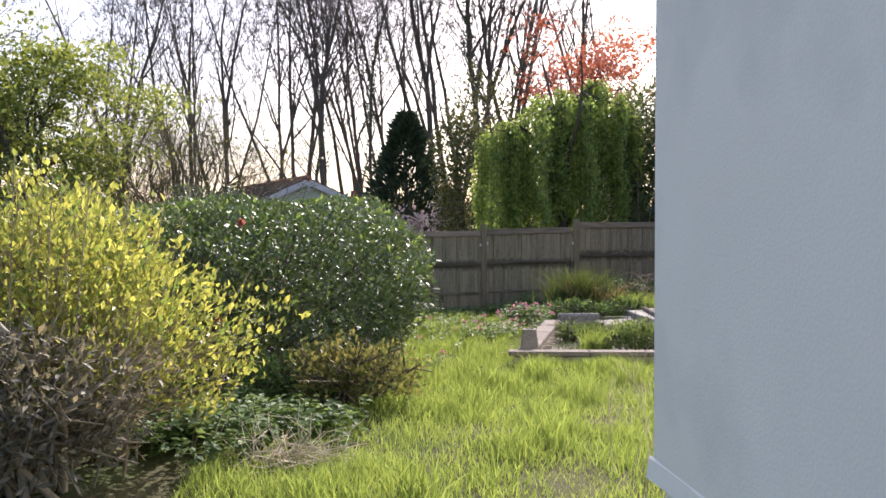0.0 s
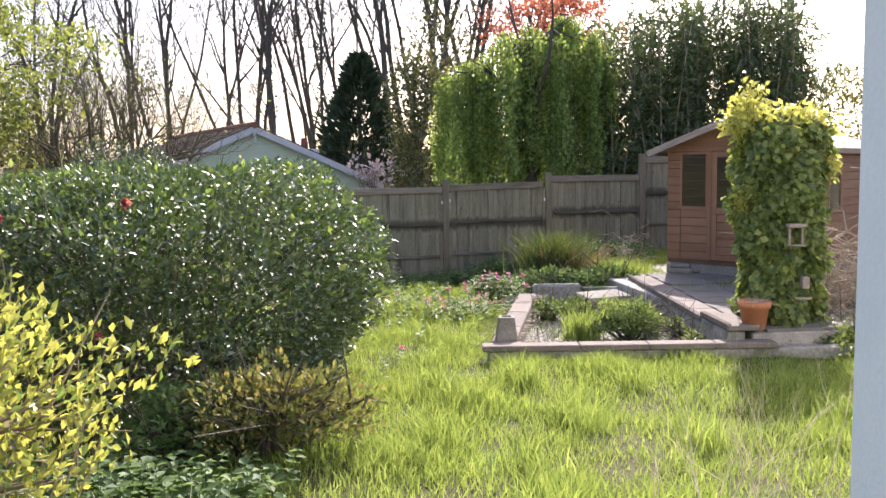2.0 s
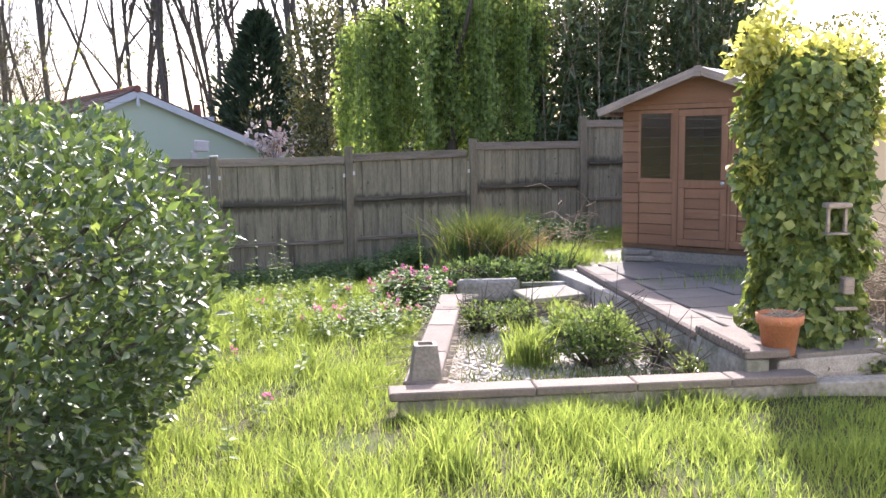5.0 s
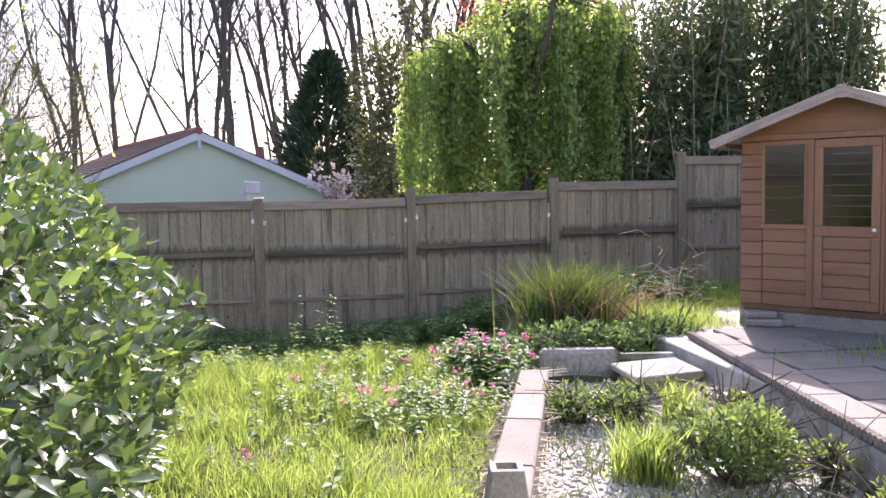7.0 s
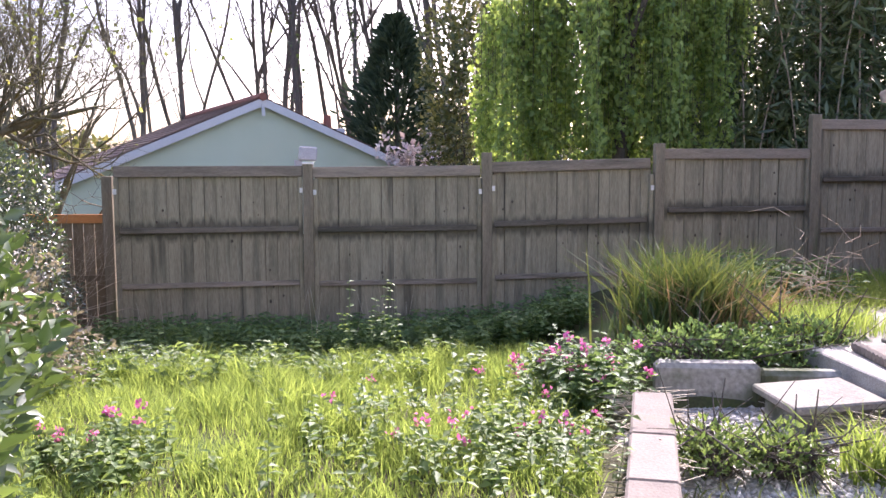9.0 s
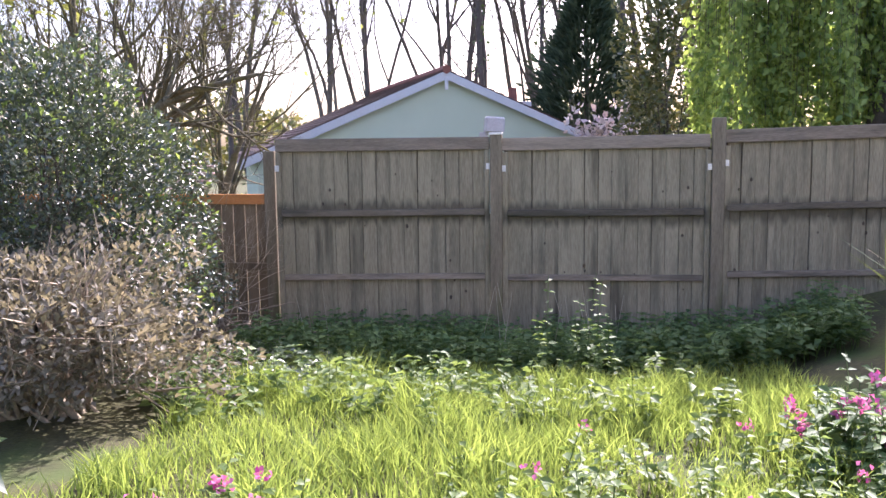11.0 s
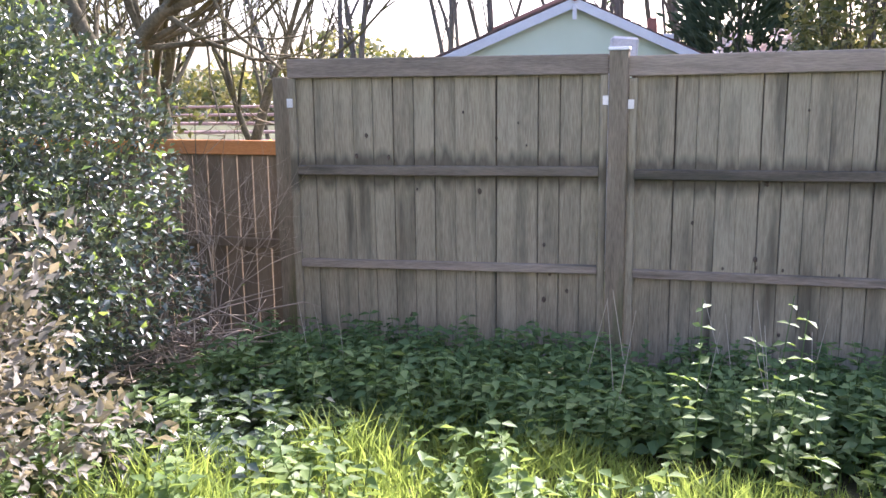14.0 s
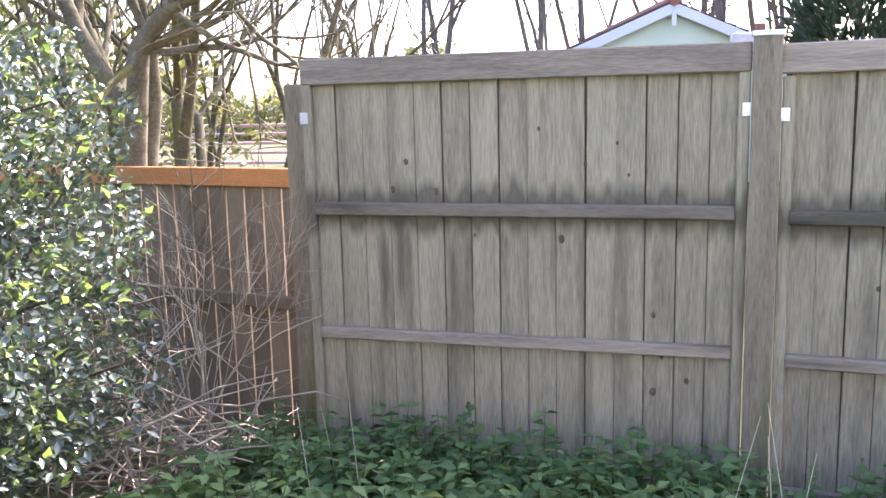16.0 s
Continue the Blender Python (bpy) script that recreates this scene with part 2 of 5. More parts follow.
M_BAMBOO = leaf_material("bamboo_leaves", (0.04, 0.07, 0.03), (0.14, 0.18, 0.075), 0.4, 0.3, 0.5, 1.5)
M_CONIFER = leaf_material("conifer_foliage", (0.035, 0.06, 0.035), (0.1, 0.135, 0.075), 0.7, 0.15, 0.2, 1.2)
M_LAUREL = leaf_material("evergreen_shrub_leaves", (0.05, 0.075, 0.025), (0.24, 0.23, 0.08), 0.35, 0.3, 0.6, 1.4)
M_REDLEAF = leaf_material("red_spring_leaves", (0.34, 0.08, 0.05), (0.62, 0.26, 0.18), 0.5, 0.45, 0.3, 1.2)
M_MAGNOLIA = leaf_material("pale_pink_blossom", (0.6, 0.48, 0.52), (0.82, 0.76, 0.78), 0.5, 0.4, 0.3, 1.0)
M_PINK = leaf_material("magenta_petals", (0.5, 0.08, 0.32), (0.72, 0.27, 0.52), 0.5, 0.4, 0.3, 1.0)
M_ROSE = leaf_material("faded_red_petals", (0.38, 0.1, 0.1), (0.55, 0.22, 0.2), 0.5, 0.35, 0.3, 1.0)

# ---- mesh helpers ----
rng = np.random.default_rng(7)


def link_part(name, me, mat, parent=None, label="", m=None):
    me.materials.append(mat)
    ob = new(name, me)
    if parent is not None:
        ob.parent = parent
    if m is not None:
        ob.matrix_basis = m
    if label:
        ob["label"] = label
    return ob


def part(name, bm, mat, parent=None, label="", m=None):
    """One bmesh as one mesh object under a thing or a part."""
    me = bpy.data.meshes.new(name)
    bm.to_mesh(me)
    bm.free()
    return link_part(name, me, mat, parent, label, m)


def array_mesh(name, verts, faces):
    """A mesh from a vertex array and a face array whose rows have one length."""
    me = bpy.data.meshes.new(name)
    verts, faces = np.asarray(verts, np.float32), np.asarray(faces, np.int32)
    k = faces.shape[1]
    me.vertices.add(len(verts))
    me.vertices.foreach_set("co", verts.ravel())
    me.loops.add(faces.size)
    me.loops.foreach_set("vertex_index", faces.ravel())
    me.polygons.add(len(faces))
    me.polygons.foreach_set("loop_start", np.arange(len(faces), dtype=np.int32) * k)
    me.update(calc_edges=True)
    me.validate()
    return me


def box_bm(x0, y0, z0, x1, y1, z1, bevel=0.006):
    bm = bmesh.new()
    bmesh.ops.create_cube(bm, size=1)
    for v in bm.verts:
        v.co = Vector(((x0 + x1) / 2 + v.co.x * (x1 - x0), (y0 + y1) / 2 + v.co.y * (y1 - y0), (z0 + z1) / 2 + v.co.z * (z1 - z0)))
    if bevel:
        bmesh.ops.bevel(bm, geom=bm.edges[:], offset=bevel, segments=1, affect="EDGES")
    return bm


def box(name, lo, hi, mat, parent=None, label="", bevel=0.006, m=None):
    return part(name, box_bm(*lo, *hi, bevel), mat, parent, label, m)


def thing(name, x, y, z, label, category, rz=0.0, group="", kind=""):
    ob = new(name)
    ob.empty_display_size = 0.1
    ob.matrix_basis = pose(x, y, z, 0, 0, rz)
    return tagged(ob, label, category, group, kind)


def unit(v):
    return v / np.maximum(np.linalg.norm(v, axis=-1, keepdims=True), 1e-6)


def leaf_arrays(p, d, n, length, width, fold=0.25, curl=0.0):
    """Folded leaves with their stalk at p, along d, facing n: four vertices and two triangles each."""
    d = unit(d)
    s = unit(np.cross(d, n))
    up = np.cross(s, d)
    L, W = length[:, None], width[:, None]
    mid = p + d * L * 0.45
    v = np.stack([p, mid - s * W / 2 + up * W * fold, p + d * L - up * L * curl, mid + s * W / 2 + up * W * fold], 1)
    k = len(p)
    base = np.arange(k)[:, None] * 4
    f = np.concatenate([base + np.array([0, 2, 1]), base + np.array([0, 3, 2])], 0)
    return v.reshape(-1, 3), f


def leaves_part(name, p, d, n, length, width, mat, parent, label="", fold=0.25, curl=0.0):
    v, f = leaf_arrays(p, d, n, length, width, fold, curl)
    return link_part(name, array_mesh(name, v, f), mat, parent, label)


def segment_mesh(name, segs, k=4):
    """Tapered sticks: rows of x0 y0 z0 x1 y1 z1 r0 r1."""
    a = np.asarray(segs, float)
    p0, p1, r0, r1 = a[:, :3], a[:, 3:6], a[:, 6:7], a[:, 7:8]
    d = unit(p1 - p0)
    ref = np.where(np.abs(d[:, 2:3]) > 0.9, np.array([[1.0, 0, 0]]), np.array([[0, 0, 1.0]]))
    u = unit(np.cross(d, ref))
    w = np.cross(d, u)
    rings = []
    for j in range(k):
        c, s = math.cos(2 * math.pi * j / k), math.sin(2 * math.pi * j / k)
        rings.append((p0 + (u * c + w * s) * r0, p1 + (u * c + w * s) * r1))
    v = np.stack([r[0] for r in rings] + [r[1] for r in rings], 1).reshape(-1, 3)
    base = np.arange(len(a))[:, None] * 2 * k
    f = np.concatenate([base + np.array([j, (j + 1) % k, k + (j + 1) % k, k + j]) for j in range(k)], 0)
    return array_mesh(name, v, f)


def grow(p, d, length, radius, depth, segs, tips, rnd, spread=0.55, up=0.15, wob=0.12, kids=(2, 3), shrink=0.72, steps=4):
    """A branch of some steps that wobbles and forks; adds to segs and tips."""
    p, d = np.array(p, float), np.array(d, float)
    d /= np.linalg.norm(d)
    r = radius
    end_r = radius * (0.62 if depth else 0.3)
    side = []
    for i in range(steps):
        d = d + rnd.normal(0, wob, 3) + np.array([0, 0, up * 0.3])
        d /= np.linalg.norm(d)
        q = p + d * length / steps
        r2 = radius + (end_r - radius) * (i + 1) / steps
        segs.append((*p, *q, r, r2))
        p, r = q, r2
        if i >= 1:
            side.append((p.copy(), d.copy(), r))
    if depth <= 0:
        tips.append((p, d))
        return
    forks = [(p, d, r)] * rnd.integers(kids[0], kids[1] + 1) + [side[j] for j in range(len(side) - 1) if rnd.random() < 0.65]
    for q, e, rr in forks:
        e2 = e + rnd.normal(0, spread, 3) + np.array([0, 0, up])
        grow(q, e2, length * shrink * rnd.uniform(0.75, 1.15), rr * rnd.uniform(0.55, 0.8), depth - 1, segs, tips, rnd, spread, up, wob, kids, shrink, steps)


def lumps(dirs, seed, amount=0.25):
    """An uneven outline: a smooth factor for each direction."""
    r = np.random.default_rng(seed)
    f = np.ones(len(dirs))
    for freq, amp in ((2.0, 0.5), (4.0, 0.35), (8.0, 0.25), (15.0, 0.15)):
        k = r.normal(0, freq, (3, 3))
        ph = r.uniform(0, 6.3, 3)
        f += amount * amp * np.sin(dirs @ k.T + ph).sum(1) / 1.6
    return f


def shell(count, centre, radii, seed, thick=0.3, low=-1.0, amount=0.25, box_pow=2.0):
    """Points in an uneven shell round an egg shape, with outward directions. box_pow above 2 squares it off."""
    r = np.random.default_rng(seed)
    d = unit(r.normal(0, 1, (int(count * 1.6 / max(0.4, (1 - low) / 2)), 3)))
    d = d[d[:, 2] > low][:count]
    q = d / (np.abs(d) ** box_pow).sum(1, keepdims=True) ** (1 / box_pow)
    f = lumps(d, seed, amount) * (1 - thick * r.random(len(d)) ** 1.6)
    return np.array(centre) + q * np.array(radii) * f[:, None], d


def shrub(name, centre, radii, count, leaf, mat, label, category="shrub", seed=1, ground=-0.6, low=-0.75, thick=0.35, amount=0.25, box_pow=2.4, width=0.5, extra=None, stems=26, stem_mat=None, rise=0.2, group=""):
    """A bush: stems from one foot, and a crown of single leaves in an uneven shell. extra: (share, material, size)."""
    r = np.random.default_rng(seed)
    t = thing(name, centre[0], centre[1], ground, label, category, group=group)
    c = np.array((0, 0, centre[2] - ground))
    pts, out = shell(count, c, radii, seed, thick, low, amount, box_pow)
    keep = pts[:, 2] > 0.03
    pts, out = pts[keep], out[keep]
    segs = []
    for i in range(stems):
        tgt = pts[r.integers(len(pts))] * 0.93
        a = np.array((r.normal(0, radii[0] * 0.14), r.normal(0, radii[1] * 0.14), 0.0))
        mid = a * 0.4 + tgt * 0.5 + r.normal(0, 0.05, 3) + np.array((0, 0, 0.1))
        r0 = r.uniform(0.012, 0.028)
        segs += [(*a, *mid, r0, r0 * 0.7), (*mid, *tgt, r0 * 0.7, r0 * 0.25)]
        for j in range(5):
            b = mid + (tgt - mid) * r.uniform(0.2, 1.0)
            segs.append((*b, *(b + r.normal(0, 0.16, 3) + (tgt - mid) * 0.25), r0 * 0.35, r0 * 0.12))
    link_part("framework", segment_mesh("framework", segs), stem_mat or M_BARK, t)
    groups = [(np.ones(len(pts), bool), mat, leaf, "foliage")]
    if extra:
        pick = r.random(len(pts)) < extra[0]
        groups = [(~pick, mat, leaf, "foliage"), (pick, extra[1], extra[2], "young_leaves")]
    for sel, mm, size, nm in groups:
        p, o = pts[sel], out[sel]
        d = unit(o * 0.6 + r.normal(0, 0.6, p.shape) + np.array((0, 0, rise)))
        nn = unit(o * 0.5 + np.array((0, 0, 0.7)) + r.normal(0, 0.55, p.shape))
        L = size * r.uniform(0.65, 1.3, len(p))
        leaves_part(nm, p, d, nn, L, L * width, mm, t)
    return t


# ---- the ground ----
POND = ((2.35, 9.55), (4.42, 9.3), (4.36, 10.05), (4.85, 13.1), (3.35, 13.15))


def inside(x, y, poly):
    res = np.zeros(np.shape(x), bool)
    k = len(poly)
    for i in range(k):
        (x0, y0), (x1, y1) = poly[i], poly[(i + 1) % k]
        if y0 == y1:
            continue
        cross = ((y0 > y) != (y1 > y)) & (x < (x1 - x0) * (y - y0) / (y1 - y0) + x0)
        res ^= cross
    return res


def smooth(a, b, v):
    u = np.clip((v - a) / (b - a), 0, 1)
    return u * u * (3 - 2 * u)


PATIO = ((4.5, 9.15), (11.5, 8.85), (11.5, 14.3), (4.9, 13.8), (4.5, 10.05))


def ground_z(x, y):
    x, y = np.asarray(x, float), np.asarray(y, float)
    z = np.interp(y, (-20, 0, 6, 9, 12.5, 14, 16, 17.5, 30, 60), (-0.45, -0.45, -0.5, -0.58, -0.6, -0.68, -0.92, -1.02, -1.2, -1.5))
    z = z + 0.035 * np.sin(1.3 * x + 0.5) * np.sin(1.1 * y) + 0.02 * np.sin(3.1 * x) * np.cos(2.7 * y)
    right = smooth(2.6, 4.4, x) * smooth(12.6, 14.2, y)
    z = z * (1 - right) + (-0.42 + 0.02 * np.sin(2 * x)) * right
    z = np.where(inside(x, y, PATIO), -0.55, z)
    z = np.where(inside(x, y, POND), -0.8, z)
    return z


def ground_sheet():
    xs = np.concatenate([(-900, -300, -120, -60, -35, -22, -14), np.arange(-9, 13.01, 0.2), (16, 22, 35, 60, 120, 300, 900)])
    ys = np.concatenate([(-300, -100, -40, -16, -8, -4), np.arange(-2, 19.01, 0.2), (21, 24, 28, 34, 42, 60, 100, 200, 500, 1500)])
    gx, gy = np.meshgrid(xs, ys)
    v = np.stack([gx.ravel(), gy.ravel(), ground_z(gx, gy).ravel()], 1)
    w = len(xs)
    i, j = np.meshgrid(np.arange(w - 1), np.arange(len(ys) - 1))
    b = (j * w + i).ravel()[:, None]
    me = array_mesh("ground", v, np.concatenate([b, b + 1, b + 1 + w, b + w], 1))
    ob = link_part("ground", me, M_SOIL)
    tagged(ob, "dark garden soil under long grass and weeds", "ground", kind="structure")
    for p in me.polygons:
        p.use_smooth = True


ground_sheet()

# ---- the white house beside the start ----


def white_house():
    w = tagged(box("wall_house", (1.69, -9.0, -0.02), (9.0, 3.24, 5.2), M_RENDER, None, "", 0.012), "white painted rendered house wall, slightly stained", "wall", kind="structure")
    box("plinth", (1.725, -8.96, -0.9), (8.96, 3.205, -0.035), M_RENDER, w, "white painted plinth set back under the render", 0.008)
    bm = bmesh.new()
    prof = [(0.0, 0.03), (-0.006, 0.02), (-0.016, -0.055), (0.03, -0.055)]
    rows = []
    for y in np.linspace(3.27, -8.9, 60):
        rows.append([bm.verts.new((1.692 + a + 0.003 * math.sin(y * 9), y, 0.04 + b + 0.006 * math.sin(y * 5))) for a, b in prof])
    for a, b in zip(rows, rows[1:]):
        for i in range(4):
            bm.faces.new((a[i], a[(i + 1) % 4], b[(i + 1) % 4], b[i]))
    bm.faces.new(rows[0])
    bm.faces.new(rows[-1][::-1])
    bmesh.ops.recalc_face_normals(bm, faces=bm.faces[:])
    part("drip_edge", bm, M_RENDER, w, "flared render drip edge")
    box("roof", (1.3, -9.4, 5.2), (9.4, 3.64, 5.4), M_TILE, w, "", 0.02)


white_house()

# ---- garden fence ----
FENCE = [  # post x, y, top; panel top after it
    (-1.045, 16.92, 0.765), (0.95, 17.0, 0.885), (2.80, 16.985, 0.995), (4.616, 16.955, 1.085), (6.41, 17.19, 1.40), (8.2, 17.35, 1.42)]
PANEL_TOP = [(0.867, 0.865), (0.845, 0.86), (0.875, 0.925), (1.03, 1.03), (1.345, 1.345)]


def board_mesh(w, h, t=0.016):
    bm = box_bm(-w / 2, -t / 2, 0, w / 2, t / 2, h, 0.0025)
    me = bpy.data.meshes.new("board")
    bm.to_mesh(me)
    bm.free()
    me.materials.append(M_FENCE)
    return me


def fence_panel(i, r):
    (x0, y0, _), (x1, y1, _) = FENCE[i], FENCE[i + 1]
    za, zb = PANEL_TOP[i]
    half = 0.055
    if i == 0:
        x0, y0 = -0.955, 16.795
        half = 0.0
        x1, y1 = 0.89, 17.0
    length = math.hypot(x1 - x0, y1 - y0) - 2 * half
    ang = math.degrees(math.atan2(y1 - y0, x1 - x0))
    foot = za - 1.80
    t = thing("fence_panel", x0 + half * math.cos(radians(ang)), y0 + half * math.sin(radians(ang)), foot, "weathered grey-brown closeboard timber fence panel between posts", "fence panel", ang, "garden fence panels")
    count = 15
    pitch = (length - 0.05) / count
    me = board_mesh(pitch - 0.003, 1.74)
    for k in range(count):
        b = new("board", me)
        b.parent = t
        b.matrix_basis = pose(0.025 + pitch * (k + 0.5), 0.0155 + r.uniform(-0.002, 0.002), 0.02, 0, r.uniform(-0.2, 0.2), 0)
    # added hidden sheet: blocks light slits, its dark colour shades the board gaps
    box("gap_light_stop", (0.01, 0.028, 0.03), (length - 0.01, 0.034, 1.72), M_KNOT_GAP, t, "added dark sheet that keeps light out of the gaps between boards", 0)
    rise = zb - za
    for nm, z0, z1, d in (("top_rail", 1.69, 1.80, 0.034), ("middle_rail", 1.125, 1.18, 0.04), ("lower_rail", 0.565, 0.615, 0.036), ("bottom_rail", 0.0, 0.07, 0.03)):
        box(nm, (0.0 if nm == "top_rail" else 0.046, -d, z0), (length if nm == "top_rail" else length - 0.046, 0.002, z1), M_RAIL if nm == "middle_rail" else M_TOPRAIL, t, "", 0.005, pose(0, 0, rise * 0.4, 0, -math.degrees(rise / 2.2), 0) if nm != "bottom_rail" else None)
    for nm, xx in (("side_batten", 0.0), ("side_batten", length - 0.045)):
        box(nm, (xx, -0.028, 0.0), (xx + 0.045, 0.003, 1.688), M_FENCE, t, "", 0.004)
    for k in range(16):
        kx, kz, s = r.uniform(0.1, length - 0.1), r.uniform(0.15, 1.6), r.uniform(0.006, 0.015)
        bm = bmesh.new()
        bmesh.ops.create_icosphere(bm, subdivisions=1, radius=1)
        bmesh.ops.transform(bm, matrix=pose(kx, 0.0125, kz) @ Matrix.Diagonal((s, 0.0185, s * 1.5, 1)), verts=bm.verts)
        part("knot", bm, M_KNOT_GAP, t)
    for xx in (0.012, length - 0.012):
        if i < 3:
            bm = box_bm(xx - 0.018, -0.036, 1.52, xx + 0.018, -0.0285, 1.572, 0.002)
            part("bracket", bm, M_METAL, t, "small galvanised bracket")
    return t


def fence_post(x, y, top, foot, cap):
    t = thing("fence_post", x, y, foot, "square weathered timber fence post standing between panels", "fence post", group="garden fence posts")
    box("shaft", (-0.052, -0.062, 0), (0.052, 0.042, top - foot), M_POST, t, "", 0.006)
    if cap:
        box("cap", (-0.058, -0.068, top - foot - 0.005), (0.058, 0.048, top - foot + 0.016), M_METAL, t, "grey metal post cap", 0.003)


def garden_fence():
    r = np.random.default_rng(3)
    for i in range(5):
        fence_panel(i, r)
    for i, (x, y, top) in enumerate(FENCE):
        fence_post(x, y, top, float(ground_z(x, y)) - 0.1, i == 1)
    for i in range(1, 5):
        (x0, y0, _), (x1, y1, _) = FENCE[i], FENCE[i + 1]
        ang = math.degrees(math.atan2(y1 - y0, x1 - x0))
        ln = math.hypot(x1 - x0, y1 - y0)
        g = thing("gravel_board", x0, y0, -1.25, "damp timber gravel board under a fence panel", "gravel board", ang, "gravel boards")
        box("plank", (0.056, -0.01, 0), (ln - 0.056, 0.02, PANEL_TOP[i][0] - 1.8 + 1.245), M_FENCE, g, "", 0.004)


def low_fence():
    t = thing("low_fence", -1.1, 16.98, -1.06, "lower brown timber fence with orange top rail and gaps between boards", "fence", 176.0)
    me = bpy.data.meshes.new("board")
    bm = box_bm(-0.0525, -0.008, 0, 0.0525, 0.008, 1.35, 0.002)
    bm.to_mesh(me)
    bm.free()
    me.materials.append(M_BROWNF)
    for k in range(36):
        b = new("board", me)
        b.parent = t
        b.matrix_basis = pose(0.06 + 0.113 * k, 0.0, 0.02, 0, 0, 0)
    box("top_rail", (0, -0.02, 1.35), (4.2, 0.03, 1.44), M_ORANGE, t, "orange-stained rail on top", 0.004)
    box("middle_rail", (0, 0.009, 0.76), (4.2, 0.05, 0.82), M_BROWNF, t, "", 0.004)
    box("bottom_rail", (0, 0.009, 0.0), (4.2, 0.05, 0.1), M_BROWNF, t, "", 0.004)


garden_fence()
low_fence()

# ---- old pond bed, kerbs and patio ----


def strip_box(name, a, b, width, z0, z1, mat, parent=None, label="", bevel=0.01, side=0.0):
    """A bar from a to b in the plan; side shifts it to its left."""
    ang = math.degrees(math.atan2(b[1] - a[1], b[0] - a[0]))
    ln = math.hypot(b[0] - a[0], b[1] - a[1])
    return box(name, (0, side - width / 2, z0), (ln, side + width / 2, z1), mat, parent, label, bevel, pose(a[0], a[1], 0, 0, 0, ang))


def pond_bed():
    bm = bmesh.new()
    bm.faces.new([bm.verts.new((x, y, -0.66)) for x, y in ((2.25, 9.4), (4.5, 9.3), (4.45, 10.05), (4.9, 13.5), (3.2, 13.6))])
    bed = tagged(part("gravel_bed", bm, M_BED), "dry pond bed filled with pale gravel and weeds", "gravel bed", kind="structure")
    r = np.random.default_rng(11)
    k = 9000
    p = np.stack([r.uniform(2.2, 4.9, k), r.uniform(8.9, 13.4, k), np.full(k, -0.655)], 1)
    p = p[inside(p[:, 0], p[:, 1], POND)]
    s = r.uniform(0.008, 0.026, (len(p), 1)) * np.array([[1, 1, 0.6]]) * r.uniform(0.7, 1.3, (len(p), 3))
    octa = np.array([(1, 0, 0), (0, 1, 0), (-1, 0, 0), (0, -1, 0), (0, 0, 1), (0, 0, -1)], float)
    a = r.uniform(0, 6.28, len(p))
    rot = np.stack([np.cos(a), -np.sin(a), np.sin(a), np.cos(a)], 1).reshape(-1, 2, 2)
    v = octa[None] * s[:, None]
    v[:, :, :2] = np.einsum("nij,nkj->nki", rot, v[:, :, :2])
    v += p[:, None]
    tri = np.array([(0, 1, 4), (1, 2, 4), (2, 3, 4), (3, 0, 4), (1, 0, 5), (2, 1, 5), (3, 2, 5), (0, 3, 5)])
    f = (np.arange(len(p))[:, None, None] * 6 + tri).reshape(-1, 3)
    g = link_part("gravel", array_mesh("gravel", v.reshape(-1, 3), f), M_GRAVEL)
    tagged(g, "loose pale grey gravel in the dry bed", "gravel", kind="stuff")


